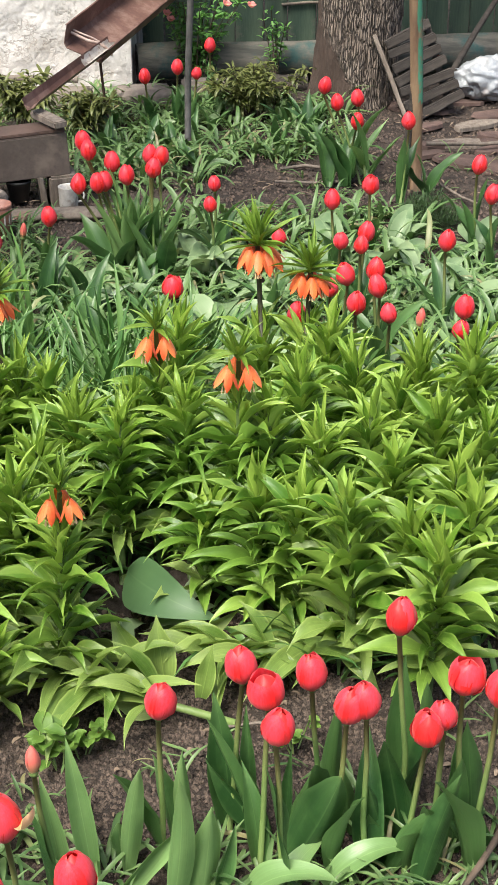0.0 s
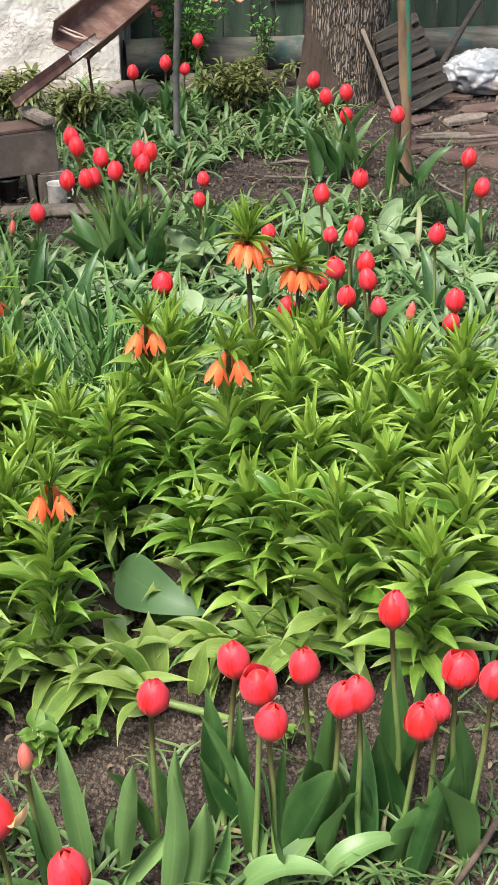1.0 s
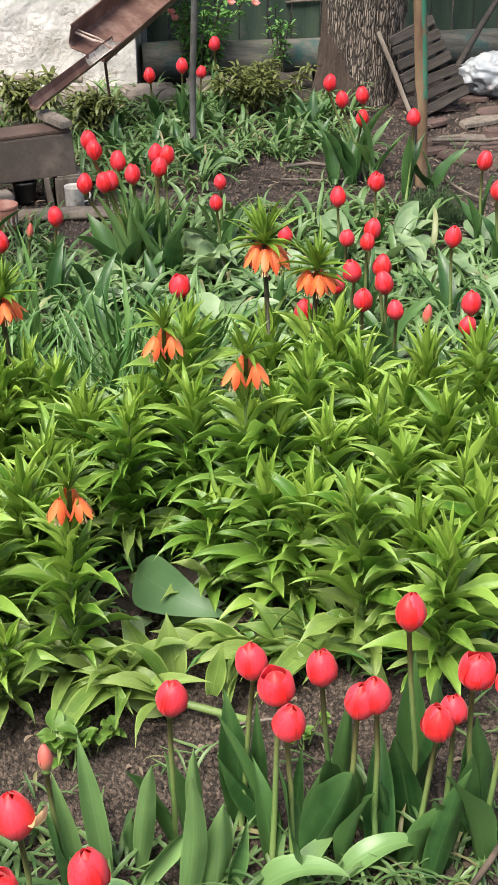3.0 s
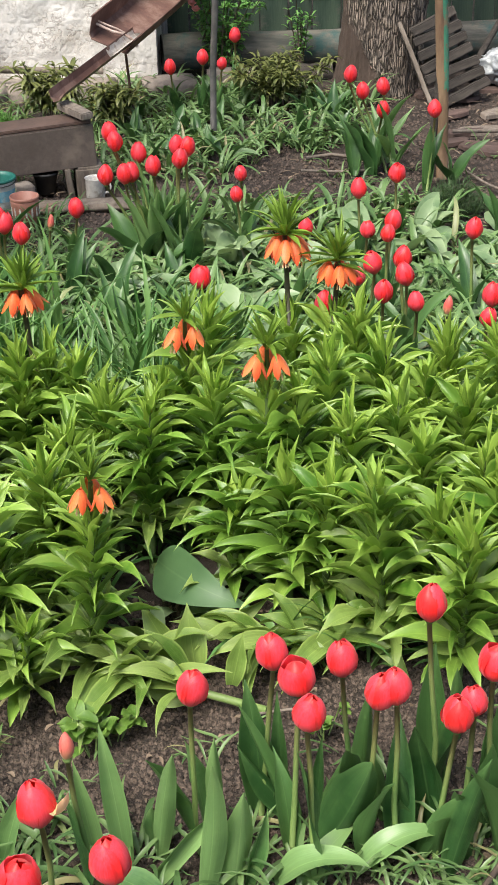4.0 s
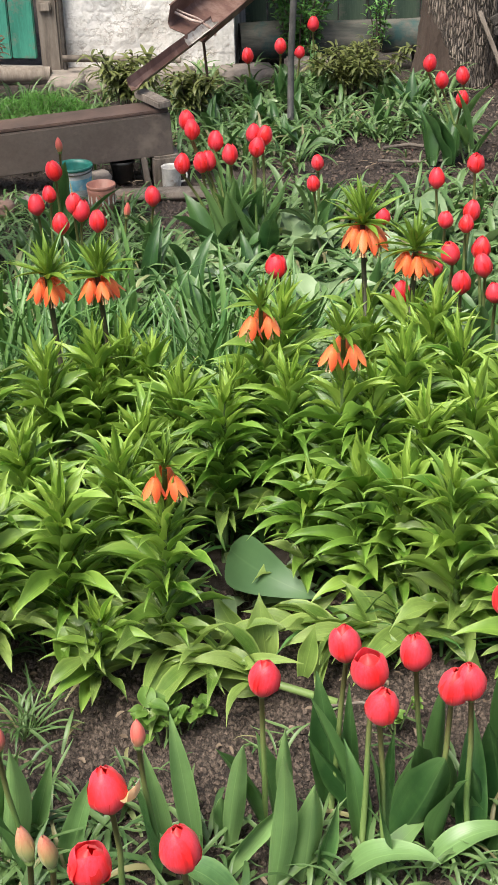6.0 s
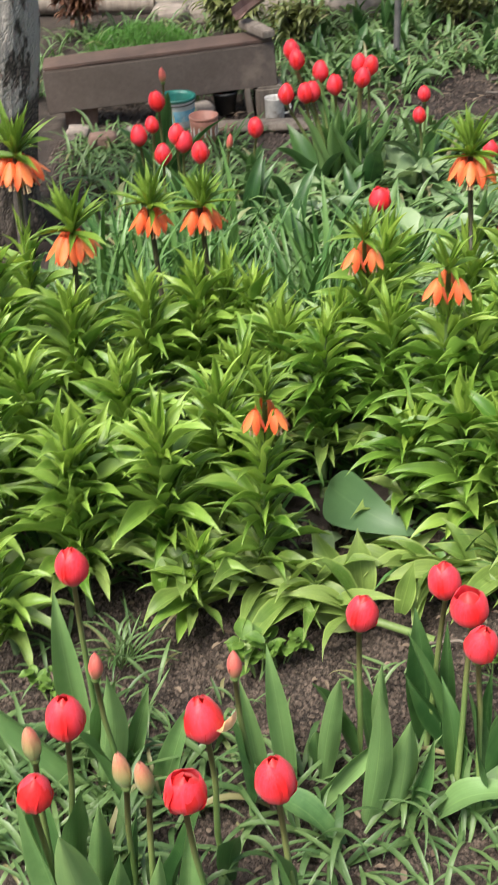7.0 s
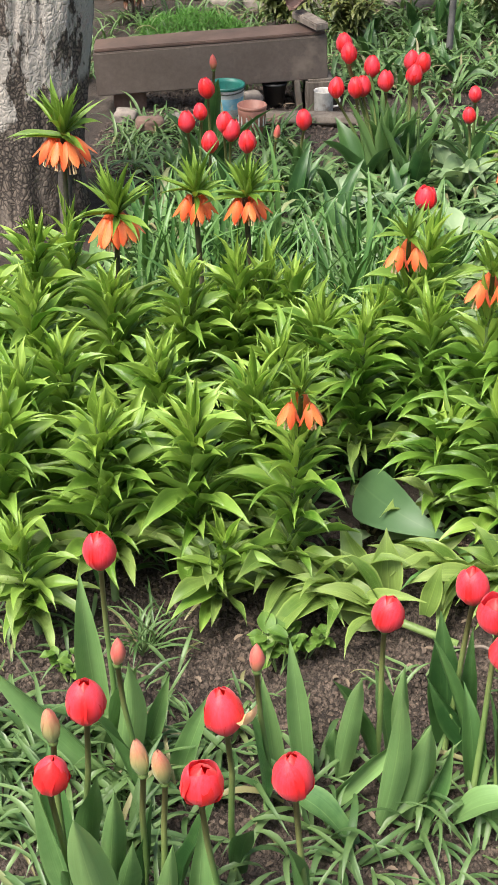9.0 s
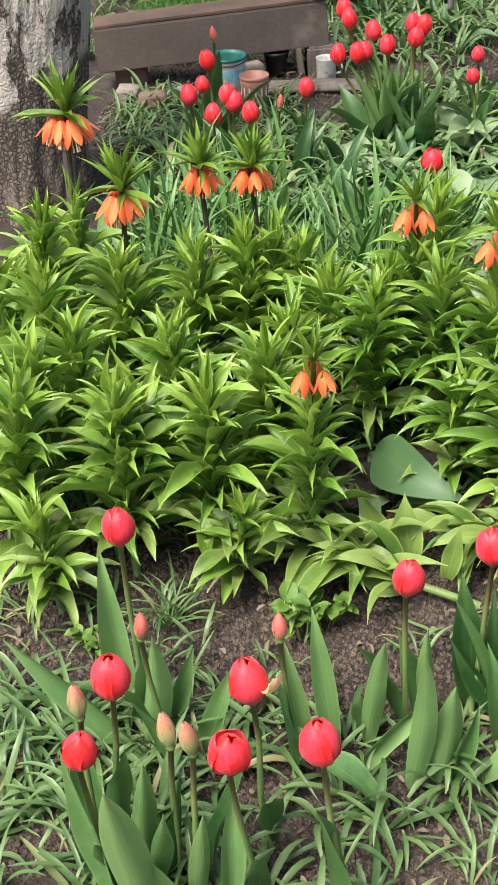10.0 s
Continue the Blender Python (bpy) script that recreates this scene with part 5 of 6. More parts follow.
FRONT_LEAVES_B = [(-0.295, 1.655, -6, 0.226, 0.035, 0), (-0.25, 1.66, -4, 0.275, 0.039, -0.03), (-0.198, 1.679, 5, 0.277, 0.038, 0.1), (-0.207, 1.706, -2, 0.098, 0.033, 0), (-0.201, 1.633, 32, 0.165, 0.037, 0.12), (-0.12, 1.743, -7, 0.214, 0.034, 0), (-0.101, 1.736, -5, 0.227, 0.029, 0.05), (-0.121, 1.594, 10, 0.316, 0.042, -0.08), (-0.077, 1.616, 5, 0.211, 0.056, 0), (-0.055, 1.614, 13, 0.163, 0.028, 0)]
FRONT_LEAVES_C = [(0.03, 1.769, -17, 0.173, 0.031, 0), (0.059, 1.777, 3, 0.174, 0.023, 0), (0.076, 1.749, 8, 0.165, 0.029, 0), (0.059, 1.691, 27, 0.244, 0.072, -0.1), (0.133, 1.82, 3, 0.25, 0.034, 0), (0.271, 1.856, -7, 0.279, 0.054, 0.05), (0.318, 1.967, -2, 0.176, 0.026, 0), (0.254, 1.745, -11, 0.207, 0.07, 0), (0.23, 1.729, -20, 0.174, 0.036, 0.06), (0.226, 1.673, 19, 0.201, 0.04, 0.06)]
FRONT_LEAVES_D = [(0.202, 1.697, -5, 0.102, 0.058, 0), (0.267, 1.634, 7, 0.264, 0.045, 0.08), (0.294, 1.667, -7, 0.137, 0.043, 0), (0.373, 1.759, -6, 0.25, 0.057, 0), (0.389, 1.718, -24, 0.169, 0.052, -0.1), (0.032, 1.764, -39, 0.186, 0.039, 0.1), (0.027, 1.746, -16, 0.286, 0.029, -0.05), (0.008, 1.793, -5, 0.231, 0.028, 0), (0.171, 1.767, -8, 0.157, 0.028, 0), (0.338, 1.763, -1, 0.192, 0.031, 0)]

seed = 100
for rows, group, nl in ((FRONT_TULIPS_A, "red tulips at the front of the bed", 1), (FRONT_TULIPS_B, "red tulips at the front of the bed", 1), (MIDDLE_TULIPS, "red tulips behind the crown imperials", 3), (FAR_TULIPS, "red tulips near the fence", 3), (FENCE_CLUMP_TULIPS, "red tulips near the fence", 3), (WALL_BED_TULIPS, "red tulips before the trough", 3), (LOW_TULIPS, "red tulips before the trough", 3), (TROUGH_TULIPS, "red tulips before the trough", 3)):
    for x, y, h, kind in rows:
        seed += 1
        root, big = (0.0, 0.0), 1.0
        if rows is WALL_BED_TULIPS:
            root, big = ((-0.385 - x, 4.25 - y) if x < -0.335 else (-0.275 - x, 4.24 - y)), 1.3
        elif rows is FENCE_CLUMP_TULIPS:
            root, big = ((0.40 - x) * 0.8, 5.22 - y), 1.25
        elif rows is TROUGH_TULIPS:
            big = 1.15
        tulip(x, y, h, kind, seed, group, nl if kind not in ("pink", "bud") else min(nl, 2), big, root)


def deep_green(x, y):
    """True in the middle of the bed, where the plants get darker leaves."""
    return -0.30 < x < 0.20 and 2.28 < y < 2.75


for x, y, h, ring, bare in CROWN_PLANTS:
    seed += 1
    crown_imperial(x, y, h, seed, ring, dense=66, bare=bare, slim=0.72, deep=deep_green(x, y))
for x, y, h in LEAFY_PLANTS_A + LEAFY_PLANTS_B:
    seed += 1
    crown_imperial(x, y, h, seed, dense=84 if y < 2.42 else 96, slim=0.94 if y < 2.42 else 0.74, deep=deep_green(x, y))
# the rest of the bed between them
taken = [(p[0], p[1]) for p in CROWN_PLANTS + LEAFY_PLANTS_A + LEAFY_PLANTS_B]
rng = random.Random(77)
for _ in range(600):
    x, y = rng.uniform(-1.25, 0.95), rng.uniform(2.2, 2.85)
    if -0.36 < x < -0.02 and y < 2.55:
        continue
    if min((x - a) ** 2 + (y - b) ** 2 for a, b in taken) > 0.15 ** 2:
        taken.append((x, y))
        seed += 1
        crown_imperial(x, y, rng.uniform(0.24, 0.36), seed, dense=50, slim=0.8)

# ---- fallen yellow-green plant on the soil ----
fallen = thing("fallen_plant", -0.245, 2.09, 0.0, 0, "crown imperial fallen flat with pale yellowing leaves", "crown imperial")
r = random.Random(6)
fpts = [Vector((0.22, -0.06, 0.012)), Vector((0.10, -0.03, 0.03)), Vector((0.02, 0.0, 0.045)), Vector((-0.06, 0.02, 0.06)), Vector((-0.13, 0.03, 0.07))]
tube("stem", fpts, [0.0078, 0.008, 0.008, 0.007, 0.005], STEM, fallen, 9)
for x, y, lean, length, width, sway in PALE_SPREAD:
    me = leaf_mesh("leaf", length * 1.05, width * 1.1, 84, r.uniform(10, 40), r.uniform(0.3, 0.6), r.uniform(0.2, 0.6), r.uniform(0.36, 0.46), PALE_LEAF, 11, 0.5, r.uniform(-0.4, 0.4), 1.3, False, sway, r.uniform(0, 6))
    leaf_at(fallen, me, x + 0.245, y - 2.09, 0.03, r.uniform(-20, 20), 0, 1.0, roll=lean)
for k in range(34):
    f = k / 33
    p = fpts[1].lerp(fpts[4], f)
    p.z = 0.03 + 0.045 * f
    leaf_at(fallen, r.choice(PALE_LEAVES), p.x, p.y, p.z, r.choice((90 + r.uniform(-40, 40), 150 + r.uniform(-30, 30), -110 + r.uniform(-40, 40), 90 + r.uniform(-40, 40))), r.uniform(-16, 22), r.uniform(0.8, 1.35), roll=r.uniform(-25, 25))
fallen2 = thing("fallen_plant", 0.14, 2.17, 0.0, 0, "bent crown imperial with pale leaves spread over the soil", "crown imperial")
tube("stem", [(-0.02, 0.04, 0.0), (-0.04, 0.02, 0.05), (-0.10, 0.0, 0.07), (-0.2, -0.01, 0.07)], [0.009, 0.008, 0.007, 0.005], STEM, fallen2, 8)
for k in range(46):
    f = k / 45
    leaf_at(fallen2, r.choice(PALE_LEAVES), 0.06 - 0.27 * f, 0.05 - 0.04 * f + r.uniform(-0.02, 0.02), 0.035 + 0.03 * r.random(), r.choice((100, 75, -80, -105, 150, -150)) + r.uniform(-22, 22), r.uniform(-30, 4), r.uniform(0.75, 1.1), roll=r.uniform(-25, 35))

# ---- the broad grey-green leaf in the gap, and other broad leaves ----
GREAT_LEAF = leaf_mesh("leaf", 0.302, 0.112, 38.3, 100, 0.222, 0.05, 0.281, GREAT_GREY, 16, 0.13, 0.548, 1.54)
broad = thing("broad_leaved_tulip", -0.235, 2.36, 0.0, 0, "broad smooth grey-green tulip leaves low over the soil", "tulip leaves")
tube("stem", [(0.0, 0.05, -0.01), (-0.012, 0.07, 0.03), (-0.022, 0.092, 0.056)], 0.009, STEM, broad, 7)
leaf_at(broad, GREAT_LEAF, -0.018, 0.092, 0.064, -131.7, -3.2, 1.0, roll=58.4)
leaf_at(broad, WIDE_LEAVES[0], 0.03, -0.02, 0.0, -112, 0, 0.85)
leaf_at(broad, WIDE_LEAVES[1], -0.05, -0.03, 0.0, -150, -8, 0.85)
leaf_at(broad, WIDE_LEAVES[1], 0.06, -0.05, 0.0, -60, -14, 0.8)
leaf_at(broad, WIDE_LEAVES[0], 0.09, 0.06, 0.0, -70, 6, 0.9)
leaf_at(broad, WIDE_LEAVES[2], 0.02, 0.0, 0.0, 150, 6, 0.7)


def leaf_rosette(x, y, seed, n, meshes, s, label, group):
    r = random.Random(seed)
    t = thing("leaf_rosette", x, y, 0, 0, label, "tulip leaves", group)
    for k in range(n):
        leaf_at(t, r.choice(meshes), r.uniform(-0.012, 0.012), r.uniform(-0.012, 0.012), 0.0, r.uniform(0, 360), r.uniform(-10, 12), s * r.uniform(0.75, 1.1), roll=r.uniform(-15, 15))
    return t


for x, y, az, length, width, elev, droop in [(-0.012, 1.612, -94, 0.200, 0.056, 72, 120), (0.119, 1.642, -72, 0.205, 0.046, 66, 140), (-0.157, 1.533, 78, 0.165, 0.056, 58, 80), (0.03, 1.60, -40, 0.16, 0.04, 60, 90)]:
    t = thing("leaf_rosette", x, y, 0, 0, "broad tulip leaf arching over at the bed's edge", "tulip leaves", "flowerless tulips")
    leaf_at(t, leaf_mesh("leaf", length, width, elev, droop, 0.4, 0.25, 0.42, CLUMP_LEAF, 14, 0.6, 0.2), 0, 0, 0.0, az, 0, 1.0, roll=10)
for k, (x, y, s) in enumerate([(0.52, 4.20, 1.25), (0.57, 3.81, 1.25), (0.69, 3.98, 1.2), (-0.16, 4.29, 1.2), (-0.35, 3.96, 1.2), (-0.26, 4.19, 1.1), (0.37, 3.99, 1.1), (0.48, 4.48, 1.1), (0.09, 4.00, 1.1), (-0.05, 4.00, 1.1), (-0.43, 4.15, 1.2), (-0.18, 4.30, 1.2), (-0.34, 3.94, 1.1), (-0.45, 4.10, 1.1)]):
    leaf_rosette(x, y, 560 + k, 4, WIDE_LEAVES, s, "broad pale green tulip leaves without a flower", "flowerless tulips")
for k, (x, y, n, s) in enumerate([(-0.43, 4.20, 5, 1.15), (-0.27, 4.18, 4, 1.1), (0.37, 5.17, 5, 1.1), (0.30, 5.16, 3, 1.0), (0.66, 5.06, 3, 0.95)]):
    leaf_rosette(x, y, 590 + k, n, TULIP_LEAVES, s, "broad dark green tulip leaves at the foot of a clump", "flowerless tulips")
rng = random.Random(31)
for k in range(48):
    leaf_rosette(rng.uniform(-0.3, 0.8), rng.uniform(3.1, 4.5), 400 + k, 3, WIDE_LEAVES, rng.uniform(1.0, 1.4), "broad pale green tulip leaves without a flower", "flowerless tulips")
for k in range(16):
    leaf_rosette(rng.uniform(-0.75, -0.15), rng.uniform(3.5, 4.2), 440 + k, 3, TULIP_LEAVES + WIDE_LEAVES[:2], rng.uniform(0.75, 1.0), "broad pale green tulip leaves without a flower", "flowerless tulips")
for k in range(26):
    leaf_rosette(rng.uniform(-0.6, 0.3), rng.uniform(5.2, 6.2), 480 + k, 3, TULIP_LEAVES + WIDE_LEAVES, rng.uniform(0.6, 0.85), "broad tulip leaves near the fence", "flowerless tulips")
r = random.Random(9)
# lit left and shaded right are put into the leaf colour here
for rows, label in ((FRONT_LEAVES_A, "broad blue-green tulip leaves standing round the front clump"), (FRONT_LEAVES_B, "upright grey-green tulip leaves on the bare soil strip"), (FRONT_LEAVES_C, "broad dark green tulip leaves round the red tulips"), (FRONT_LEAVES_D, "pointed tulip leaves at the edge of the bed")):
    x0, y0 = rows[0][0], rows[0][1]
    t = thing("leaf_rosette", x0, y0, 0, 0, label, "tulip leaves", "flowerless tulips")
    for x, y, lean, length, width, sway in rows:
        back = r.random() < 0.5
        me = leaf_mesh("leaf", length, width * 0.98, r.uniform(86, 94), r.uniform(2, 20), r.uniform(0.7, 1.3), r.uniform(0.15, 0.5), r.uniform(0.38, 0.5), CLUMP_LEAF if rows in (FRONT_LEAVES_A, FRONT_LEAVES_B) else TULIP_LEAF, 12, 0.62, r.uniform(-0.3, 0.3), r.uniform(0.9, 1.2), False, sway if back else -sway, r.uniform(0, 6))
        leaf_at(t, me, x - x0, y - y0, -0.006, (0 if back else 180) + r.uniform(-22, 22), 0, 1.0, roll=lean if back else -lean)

# ---- strap-leaved ground cover ----
def cover(name, label, me):
    return tagged(put(name, me), label, "ground cover", kind="stuff")


cover("grassy_leaves", "low pale strap leaves of spent spring bulbs", straps("grassy_leaves", scatter(-1.15, 0.0, 1.15, 1.72, 210, 11, lambda x, y, r: x < -0.5 or r.random() < 0.5), STRAP_LEAF, (0.08, 0.18), (0.006, 0.014), (25, 80), (60, 150), (4, 8), 0.03, 7, 11))
cover("grassy_leaves", "low strap leaves among the front tulips", straps("grassy_leaves", scatter(0.0, 0.75, 1.3, 1.72, 95, 12), STRAP_LEAF, (0.06, 0.15), (0.005, 0.010), (25, 80), (60, 150), (3, 7), 0.03, 6, 12))
cover("grassy_leaves", "scattered strap leaves on the bare soil strip", straps("grassy_leaves", scatter(-1.2, 0.7, 1.72, 2.1, 60, 13), STRAP_LEAF, (0.05, 0.12), (0.004, 0.009), (15, 70), (40, 120), (2, 5), 0.03, 6, 13))
cover("daffodil_leaves", "tall blue-green daffodil leaves beside the crown imperials", straps("daffodil_leaves", scatter(-0.95, -0.12, 2.85, 3.6, 80, 14), STRAP_BLUE, (0.20, 0.37), (0.009, 0.017), (64, 90), (10, 75), (5, 9), 0.05, 7, 14))
cover("bulb_leaves", "dense mid-green strap leaves between the tulips", straps("bulb_leaves", scatter(-1.1, 0.9, 3.0, 4.85, 900, 15, lambda x, y, r: y < 4.35 or (-0.45 < x < 0.6 and r.random() < 0.7)), STRAP_PALE, (0.09, 0.20), (0.010, 0.022), (30, 85), (60, 160), (4, 7), 0.03, 6, 15))
cover("bulb_leaves", "strap leaves covering the bed below the wall", straps("bulb_leaves", scatter(-0.75, 0.42, 5.12, 6.4, 270, 16, lambda x, y, r: y > 5.45 or x < -0.05), STRAP_PALE, (0.09, 0.19), (0.010, 0.020), (30, 85), (60, 160), (4, 7), 0.03, 6, 16))
cover("bulb_leaves", "strap leaves behind and beside the trough", straps("bulb_leaves", scatter(-1.7, -0.65, 5.1, 6.2, 180, 17), STRAP_LEAF, (0.08, 0.17), (0.006, 0.012), (30, 85), (60, 160), (4, 7), 0.03, 6, 17))
cover("bulb_leaves", "thin strap leaves on the soil before the trough", straps("bulb_leaves", scatter(-1.3, -0.7, 4.2, 4.75, 130, 18), STRAP_LEAF, (0.07, 0.15), (0.006, 0.011), (25, 80), (60, 150), (3, 6), 0.03, 6, 18))
# the front part, y under 2.35, is added to keep light off the soil
cover("undergrowth", "narrow green leaves filling the gaps under the crown imperials", straps("undergrowth", scatter(-1.3, 0.95, 2.16, 3.0, 330, 21, lambda x, y, r: not (-0.36 < x < -0.02 and y < 2.55)), STRAP_BLUE, (0.10, 0.22), (0.008, 0.018), (45, 88), (40, 120), (4, 7), 0.03, 6, 21))
cover("weeds", "sparse weeds on bare soil near the pipe", straps("weeds", scatter(0.1, 1.2, 4.45, 5.6, 45, 19), STRAP_LEAF, (0.04, 0.10), (0.005, 0.010), (20, 80), (40, 140), (2, 5), 0.03, 6, 19))
tagged(put("grass_clump", straps("grass_clump", [(-0.585, 1.93, 0, 1.0), (-0.57, 1.95, 0, 1.0), (-0.6, 1.95, 0, 0.9)], STRAP_LEAF, (0.09, 0.15), (0.004, 0.007), (35, 85), (50, 130), (11, 14), 0.012, 7, 20)), "arching tuft of narrow leaves on bare soil", "grass")

# ---- small seedling with round leaves ----
def seedling(x, y, seed, s, label):
    t = thing("seedling", x, y, 0, 0, label, "seedling")
    r = random.Random(seed)
    me = leaf_mesh("leaf", 0.036, 0.025, 24, 50, 0.4, 0.4, 0.40, ROUND_LEAF, 7, 0.25, tip_pow=0.9)
    for j in range(5):
        ax, ay, hh = r.uniform(-0.035, 0.035), r.uniform(-0.03, 0.03), r.uniform(0.03, 0.075) * s
        tube("stem", [(ax * 0.3, ay * 0.3, -0.01), (ax, ay, hh)], 0.0016, STEM, t, 5)
        for k in range(4):
            leaf_at(t, me, ax, ay, hh * (0.55 + 0.15 * k), r.uniform(0, 360), r.uniform(-10, 25), s * r.uniform(0.8, 1.2))
    return t


ROUND_LEAF = leafy("seedling_leaf", (0.09, 0.19, 0.03), (0.16, 0.28, 0.05), rough=0.5, glow=0.3, veins=200.0)
seedling(-0.335, 1.93, 1, 1.15, "small bright green mint-like seedling on bare soil")
seedling(-0.30, 1.96, 2, 0.9, "small bright green mint-like seedling on bare soil")
seedling(-0.70, 1.84, 3, 0.7, "tiny round-leaved weed on bare soil")
seedling(0.08, 1.98, 4, 0.7, "small green seedling beside the tulips")

# ---- shrubs ----
def shrub(x, y, h, w, mat, label, name, seed, stems=9, leaf=(0.05, 0.09), lw=(0.012, 0.02), per=(5, 8), cat="shrub", n=9, stem_mat=None, low=0.35):
    t = thing(name, x, y, 0, 0, label, cat)
    r = random.Random(seed)
    spots = []
    for k in range(stems):
        a = r.uniform(0, 2 * math.pi)
        d = w * r.uniform(0.2, 1.0)
        hh = h * r.uniform(0.75, 1.05)
        tip = Vector((math.cos(a) * d, math.sin(a) * d * 0.7, hh))
        mid = Vector((tip.x * 0.45, tip.y * 0.45, hh * 0.55))
        tube("stem", [(tip.x * 0.15, tip.y * 0.15, -0.02), mid, tip], [0.004, 0.003, 0.002], stem_mat or WOODY, t, 5)
        for j in range(n):
            f = low + (1 - low) * (j + r.random()) / n
            p = mid.lerp(tip, max(0, f * 2 - 1)) if f > 0.5 else Vector((tip.x * 0.15, tip.y * 0.15, 0)).lerp(mid, f * 2)
            spots.append((p.x, p.y, p.z))
    me = straps("foliage", spots, mat, leaf, lw, (-5, 55), (30, 110), per, 0.025, 4, seed, 0.3)
    tagged(put("foliage", me, t), kind="stuff")
    return t


shrub(-0.93, 5.84, 0.27, 0.17, PEONY_LEAF, "young peony shrub with narrow drooping olive leaves", "peony", 61, 11, (0.05, 0.10), (0.013, 0.022), (3, 5))
shrub(-0.68, 5.78, 0.20, 0.13, PEONY_LEAF, "young peony shrub with narrow drooping olive leaves", "peony", 62, 8, (0.05, 0.09), (0.013, 0.022), (3, 5))
shrub(0.04, 6.08, 0.22, 0.26, PEONY_LEAF, "low olive-green peony shrub before the log", "peony", 63, 24, (0.035, 0.065), (0.010, 0.017), (4, 6))
shrub(-1.62, 5.98, 0.30, 0.16, RED_PEONY_LEAF, "young peony shrub with dark reddish leaves", "peony", 64, 12, (0.04, 0.07), (0.010, 0.016), (5, 8))
shrub(-0.25, 6.60, 0.44, 0.25, ROSE_LEAF, "leafy green bush with thin twigs by the fence", "flowering_bush", 65, 18, (0.025, 0.05), (0.012, 0.022), (3, 5), n=10, low=0.15)
shrub(0.12, 6.62, 0.36, 0.10, ROSE_LEAF, "thin bush with sparse leaves before the fence", "flowering_bush", 66, 5, (0.025, 0.045), (0.010, 0.018), (2, 3))


def feathery(x, y, w, d, h, mat, label, name, seed, count):
    rg = np.random.default_rng(seed)
    spots = []
    for _ in range(count):
        a, q = rg.uniform(0, 2 * math.pi), math.sqrt(rg.uniform(0, 1))
        z = h * (1 - 0.7 * q * q) * rg.uniform(0.1, 1.0)
        spots.append((q * w * math.cos(a), q * d * math.sin(a), z))
    t = thing(name, x, y, 0, 0, label, "herb")
    tagged(put("foliage", straps("foliage", spots, mat, (0.015, 0.035), (0.0015, 0.003), (0, 80), (0, 60), (5, 8), 0.01, 2, seed), t), kind="stuff")
    for k in range(7):
        a = k * 0.9
        tube("stem", [(0.02 * math.cos(a), 0.02 * math.sin(a), -0.01), (w * 0.5 * math.cos(a), d * 0.5 * math.sin(a), h * 0.75)], [0.003, 0.0015], STEM, t, 5)
    return t


feathery(-1.31, 5.78, 0.24, 0.16, 0.12, FERNY, "bright green feathery dill-like herb behind the trough", "dill", 71, 900)
feathery(0.63, 4.74, 0.11, 0.09, 0.13, DARK_FERNY, "dark green feathery plant by the rusty pipe", "feathery_herb", 72, 500)

# ---- small pink blossoms on the bush ----
BLOSSOM = petals("pink_blossom", (0.75, 0.25, 0.22), (0.65, 0.14, 0.13), (0.8, 0.4, 0.36), (0.5, 0.3, 0.1), length=0.02)
BLOSSOM_PETALS = petal_mesh("petal", 0.014, 0.02, -0.3, 0.8, BLOSSOM)
for x, y, z in ((-0.37, 6.50, 0.36), (-0.355, 6.52, 0.33), (0.01, 6.55, 0.385), (-0.1, 6.5, 0.40)):
    b = put("blossom", mesh_of("blossom", *lathe([(0.0, -0.006), (0.003, -0.004), (0.004, 0.0), (0.0, 0.006)], 6), STEM))
    b.matrix_basis = pose(x, y, z, 20, 10, 0)
    tagged(b, "small pale pink blossom on the bush by the fence", "blossom", "bush blossoms")
    for k in range(5):
        put("petal", BLOSSOM_PETALS, b, pose(0, 0, 0, 0, 8, 72 * k))

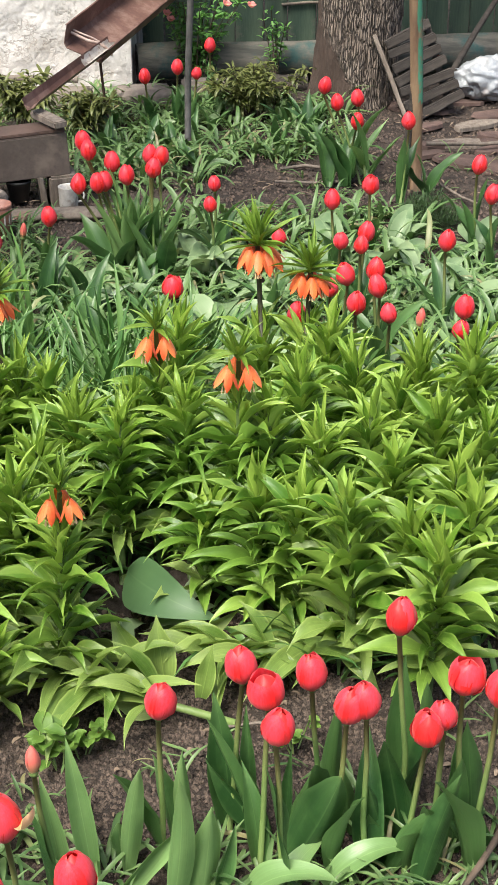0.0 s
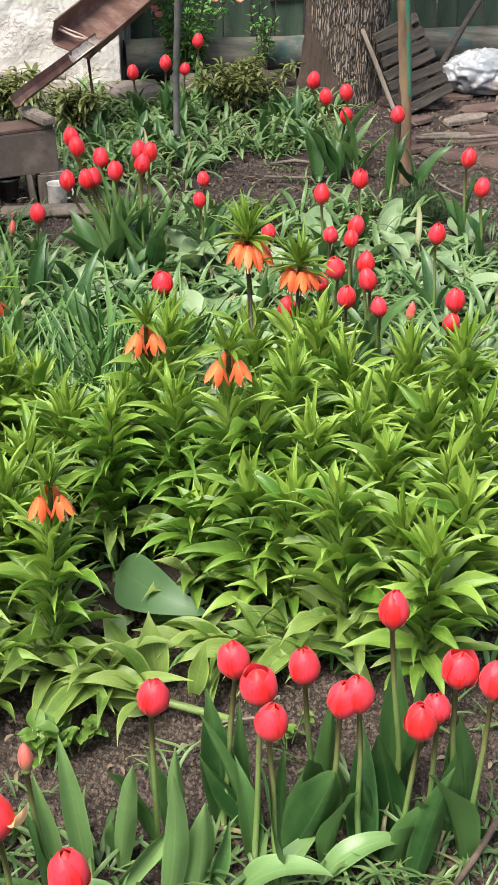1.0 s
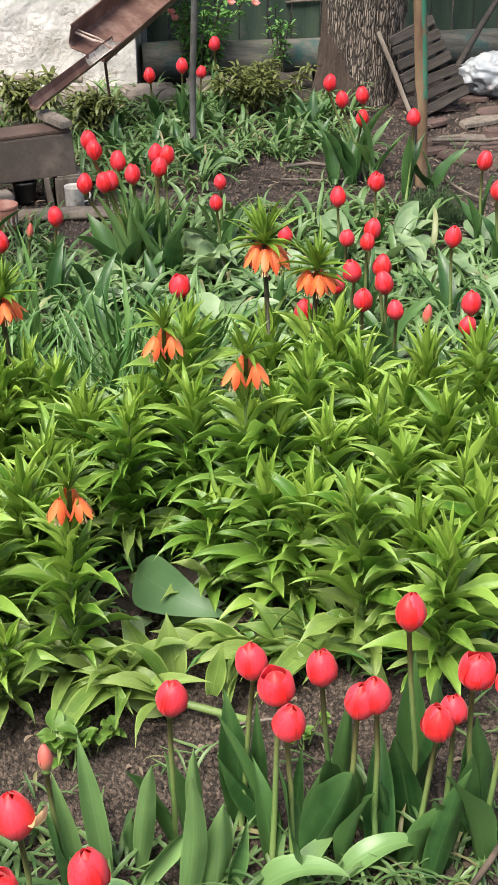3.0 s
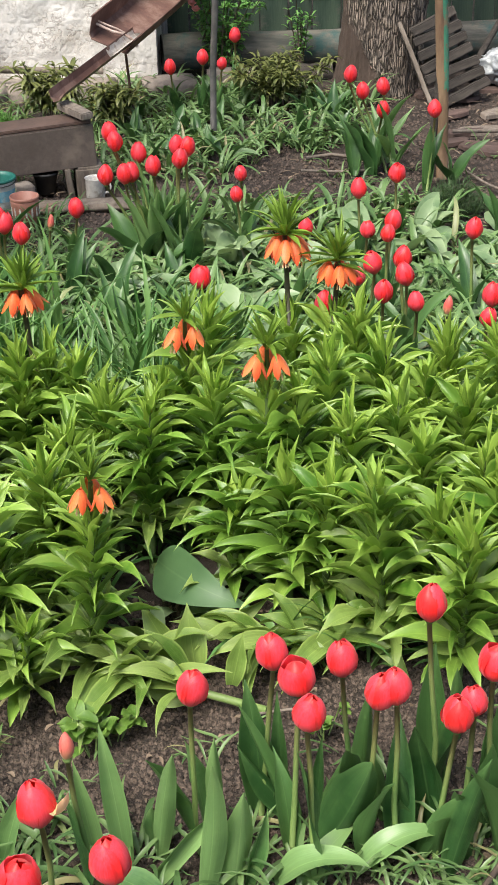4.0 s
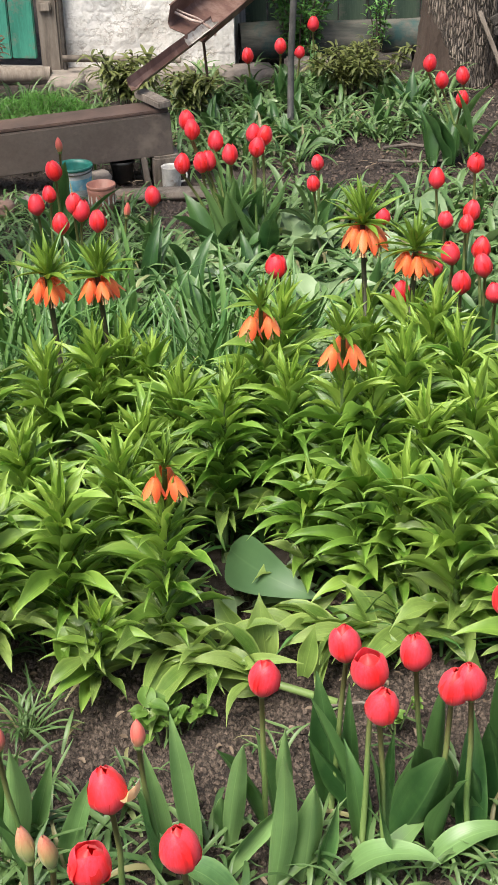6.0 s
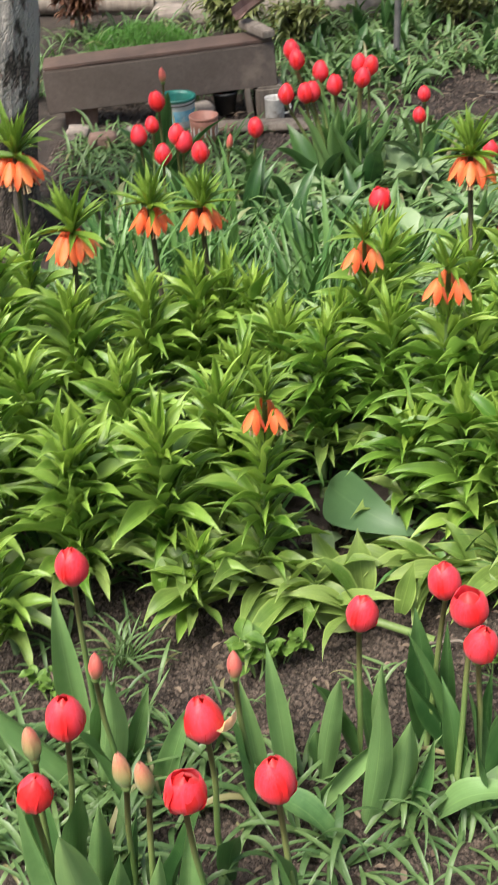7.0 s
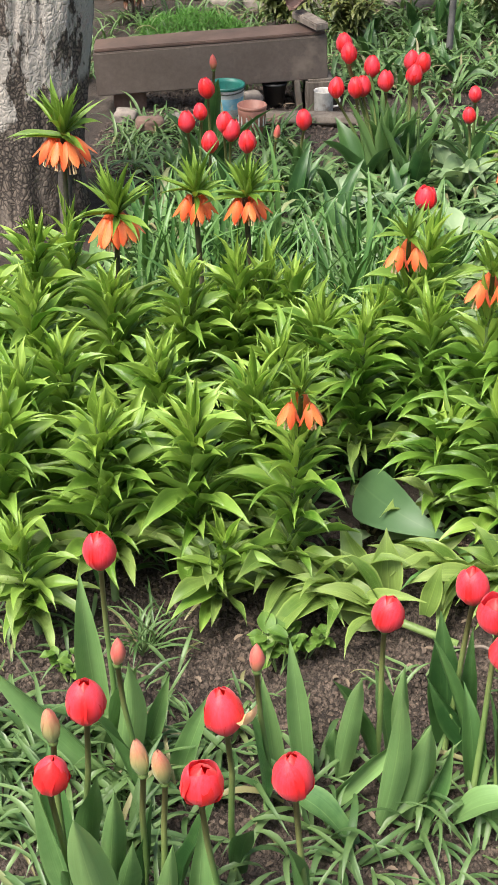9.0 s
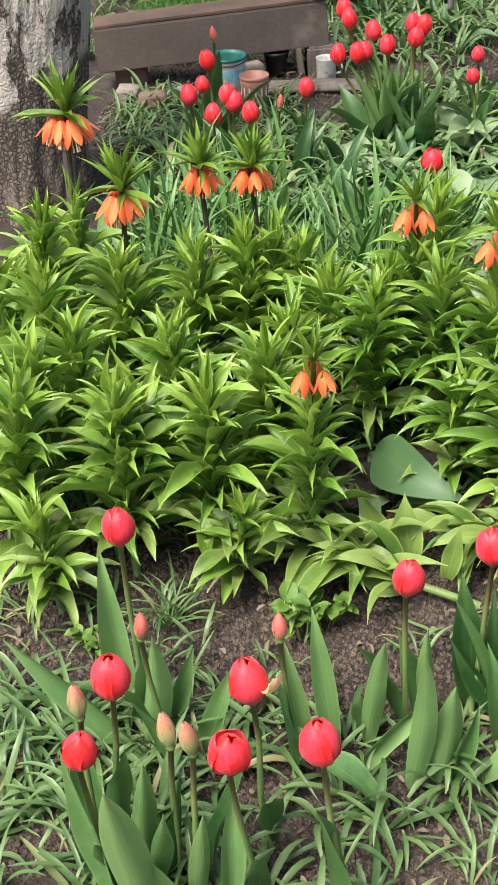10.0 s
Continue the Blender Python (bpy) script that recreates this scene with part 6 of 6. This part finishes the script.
# ---- crumbs of soil and dry litter ----
def crumbs(name, count, x0, x1, y0, y1, size, seed, material, label):
    rg = np.random.default_rng(seed)
    base = np.array([(1, 0, -0.3), (-0.5, 0.87, -0.3), (-0.5, -0.87, -0.3), (0.2, 0.1, 0.8), (0.75, 0.7, 0.2), (-0.8, 0.1, 0.35), (0.5, -0.75, 0.25)])
    tri = [(0, 4, 3), (4, 1, 3), (1, 5, 3), (5, 2, 3), (2, 6, 3), (6, 0, 3), (0, 1, 4), (1, 2, 5), (2, 0, 6), (0, 2, 1)]
    verts, faces = [], []
    for i in range(count):
        x, y = rg.uniform(x0, x1), rg.uniform(y0, y1)
        s = size * rg.uniform(0.3, 1.0) ** 2
        a = rg.uniform(0, 6.28)
        ca, sa = math.cos(a), math.sin(a)
        z = ground_height(x, y)
        k = len(verts)
        for v in base * (1 + rg.uniform(-0.35, 0.35, (7, 1))):
            verts.append((x + s * (ca * v[0] - sa * v[1]), y + s * (sa * v[0] + ca * v[1]), z + s * 1.05 * v[2] + 0.2 * s))
        faces += [(k + p, k + q, k + w) for p, q, w in tri]
    return tagged(put(name, mesh_of(name, verts, faces, material, False)), label, "soil", kind="stuff")


crumbs("soil_crumbs", 60000, -1.1, 0.8, 1.35, 2.4, 0.0074, 81, CLOD, "small dark crumbs and clods of garden soil")
crumbs("soil_crumbs", 24000, -1.4, 1.4, 4.2, 6.4, 0.010, 82, DRY_CLOD, "small dark crumbs and clods of garden soil")


def litter(name, count, x0, x1, y0, y1, seed, label, size):
    rg = random.Random(seed)
    spots = []
    for _ in range(count):
        x, y = rg.uniform(x0, x1), rg.uniform(y0, y1)
        spots.append((x, y, max(0, ground_height(x, y)) + 0.006))
    return tagged(put(name, straps(name, spots, LITTER, size, (0.004, 0.012), (-5, 25), (0, 60), (1, 1), 0.0, 3, seed)), label, "litter", kind="stuff")


litter("dry_litter", 330, -1.1, 0.8, 1.3, 2.4, 91, "small dry leaf scraps and straw on the soil", (0.008, 0.022))
litter("dry_litter", 900, -1.4, 1.4, 4.3, 6.4, 92, "dry leaf scraps and straw near the slabs", (0.015, 0.05))
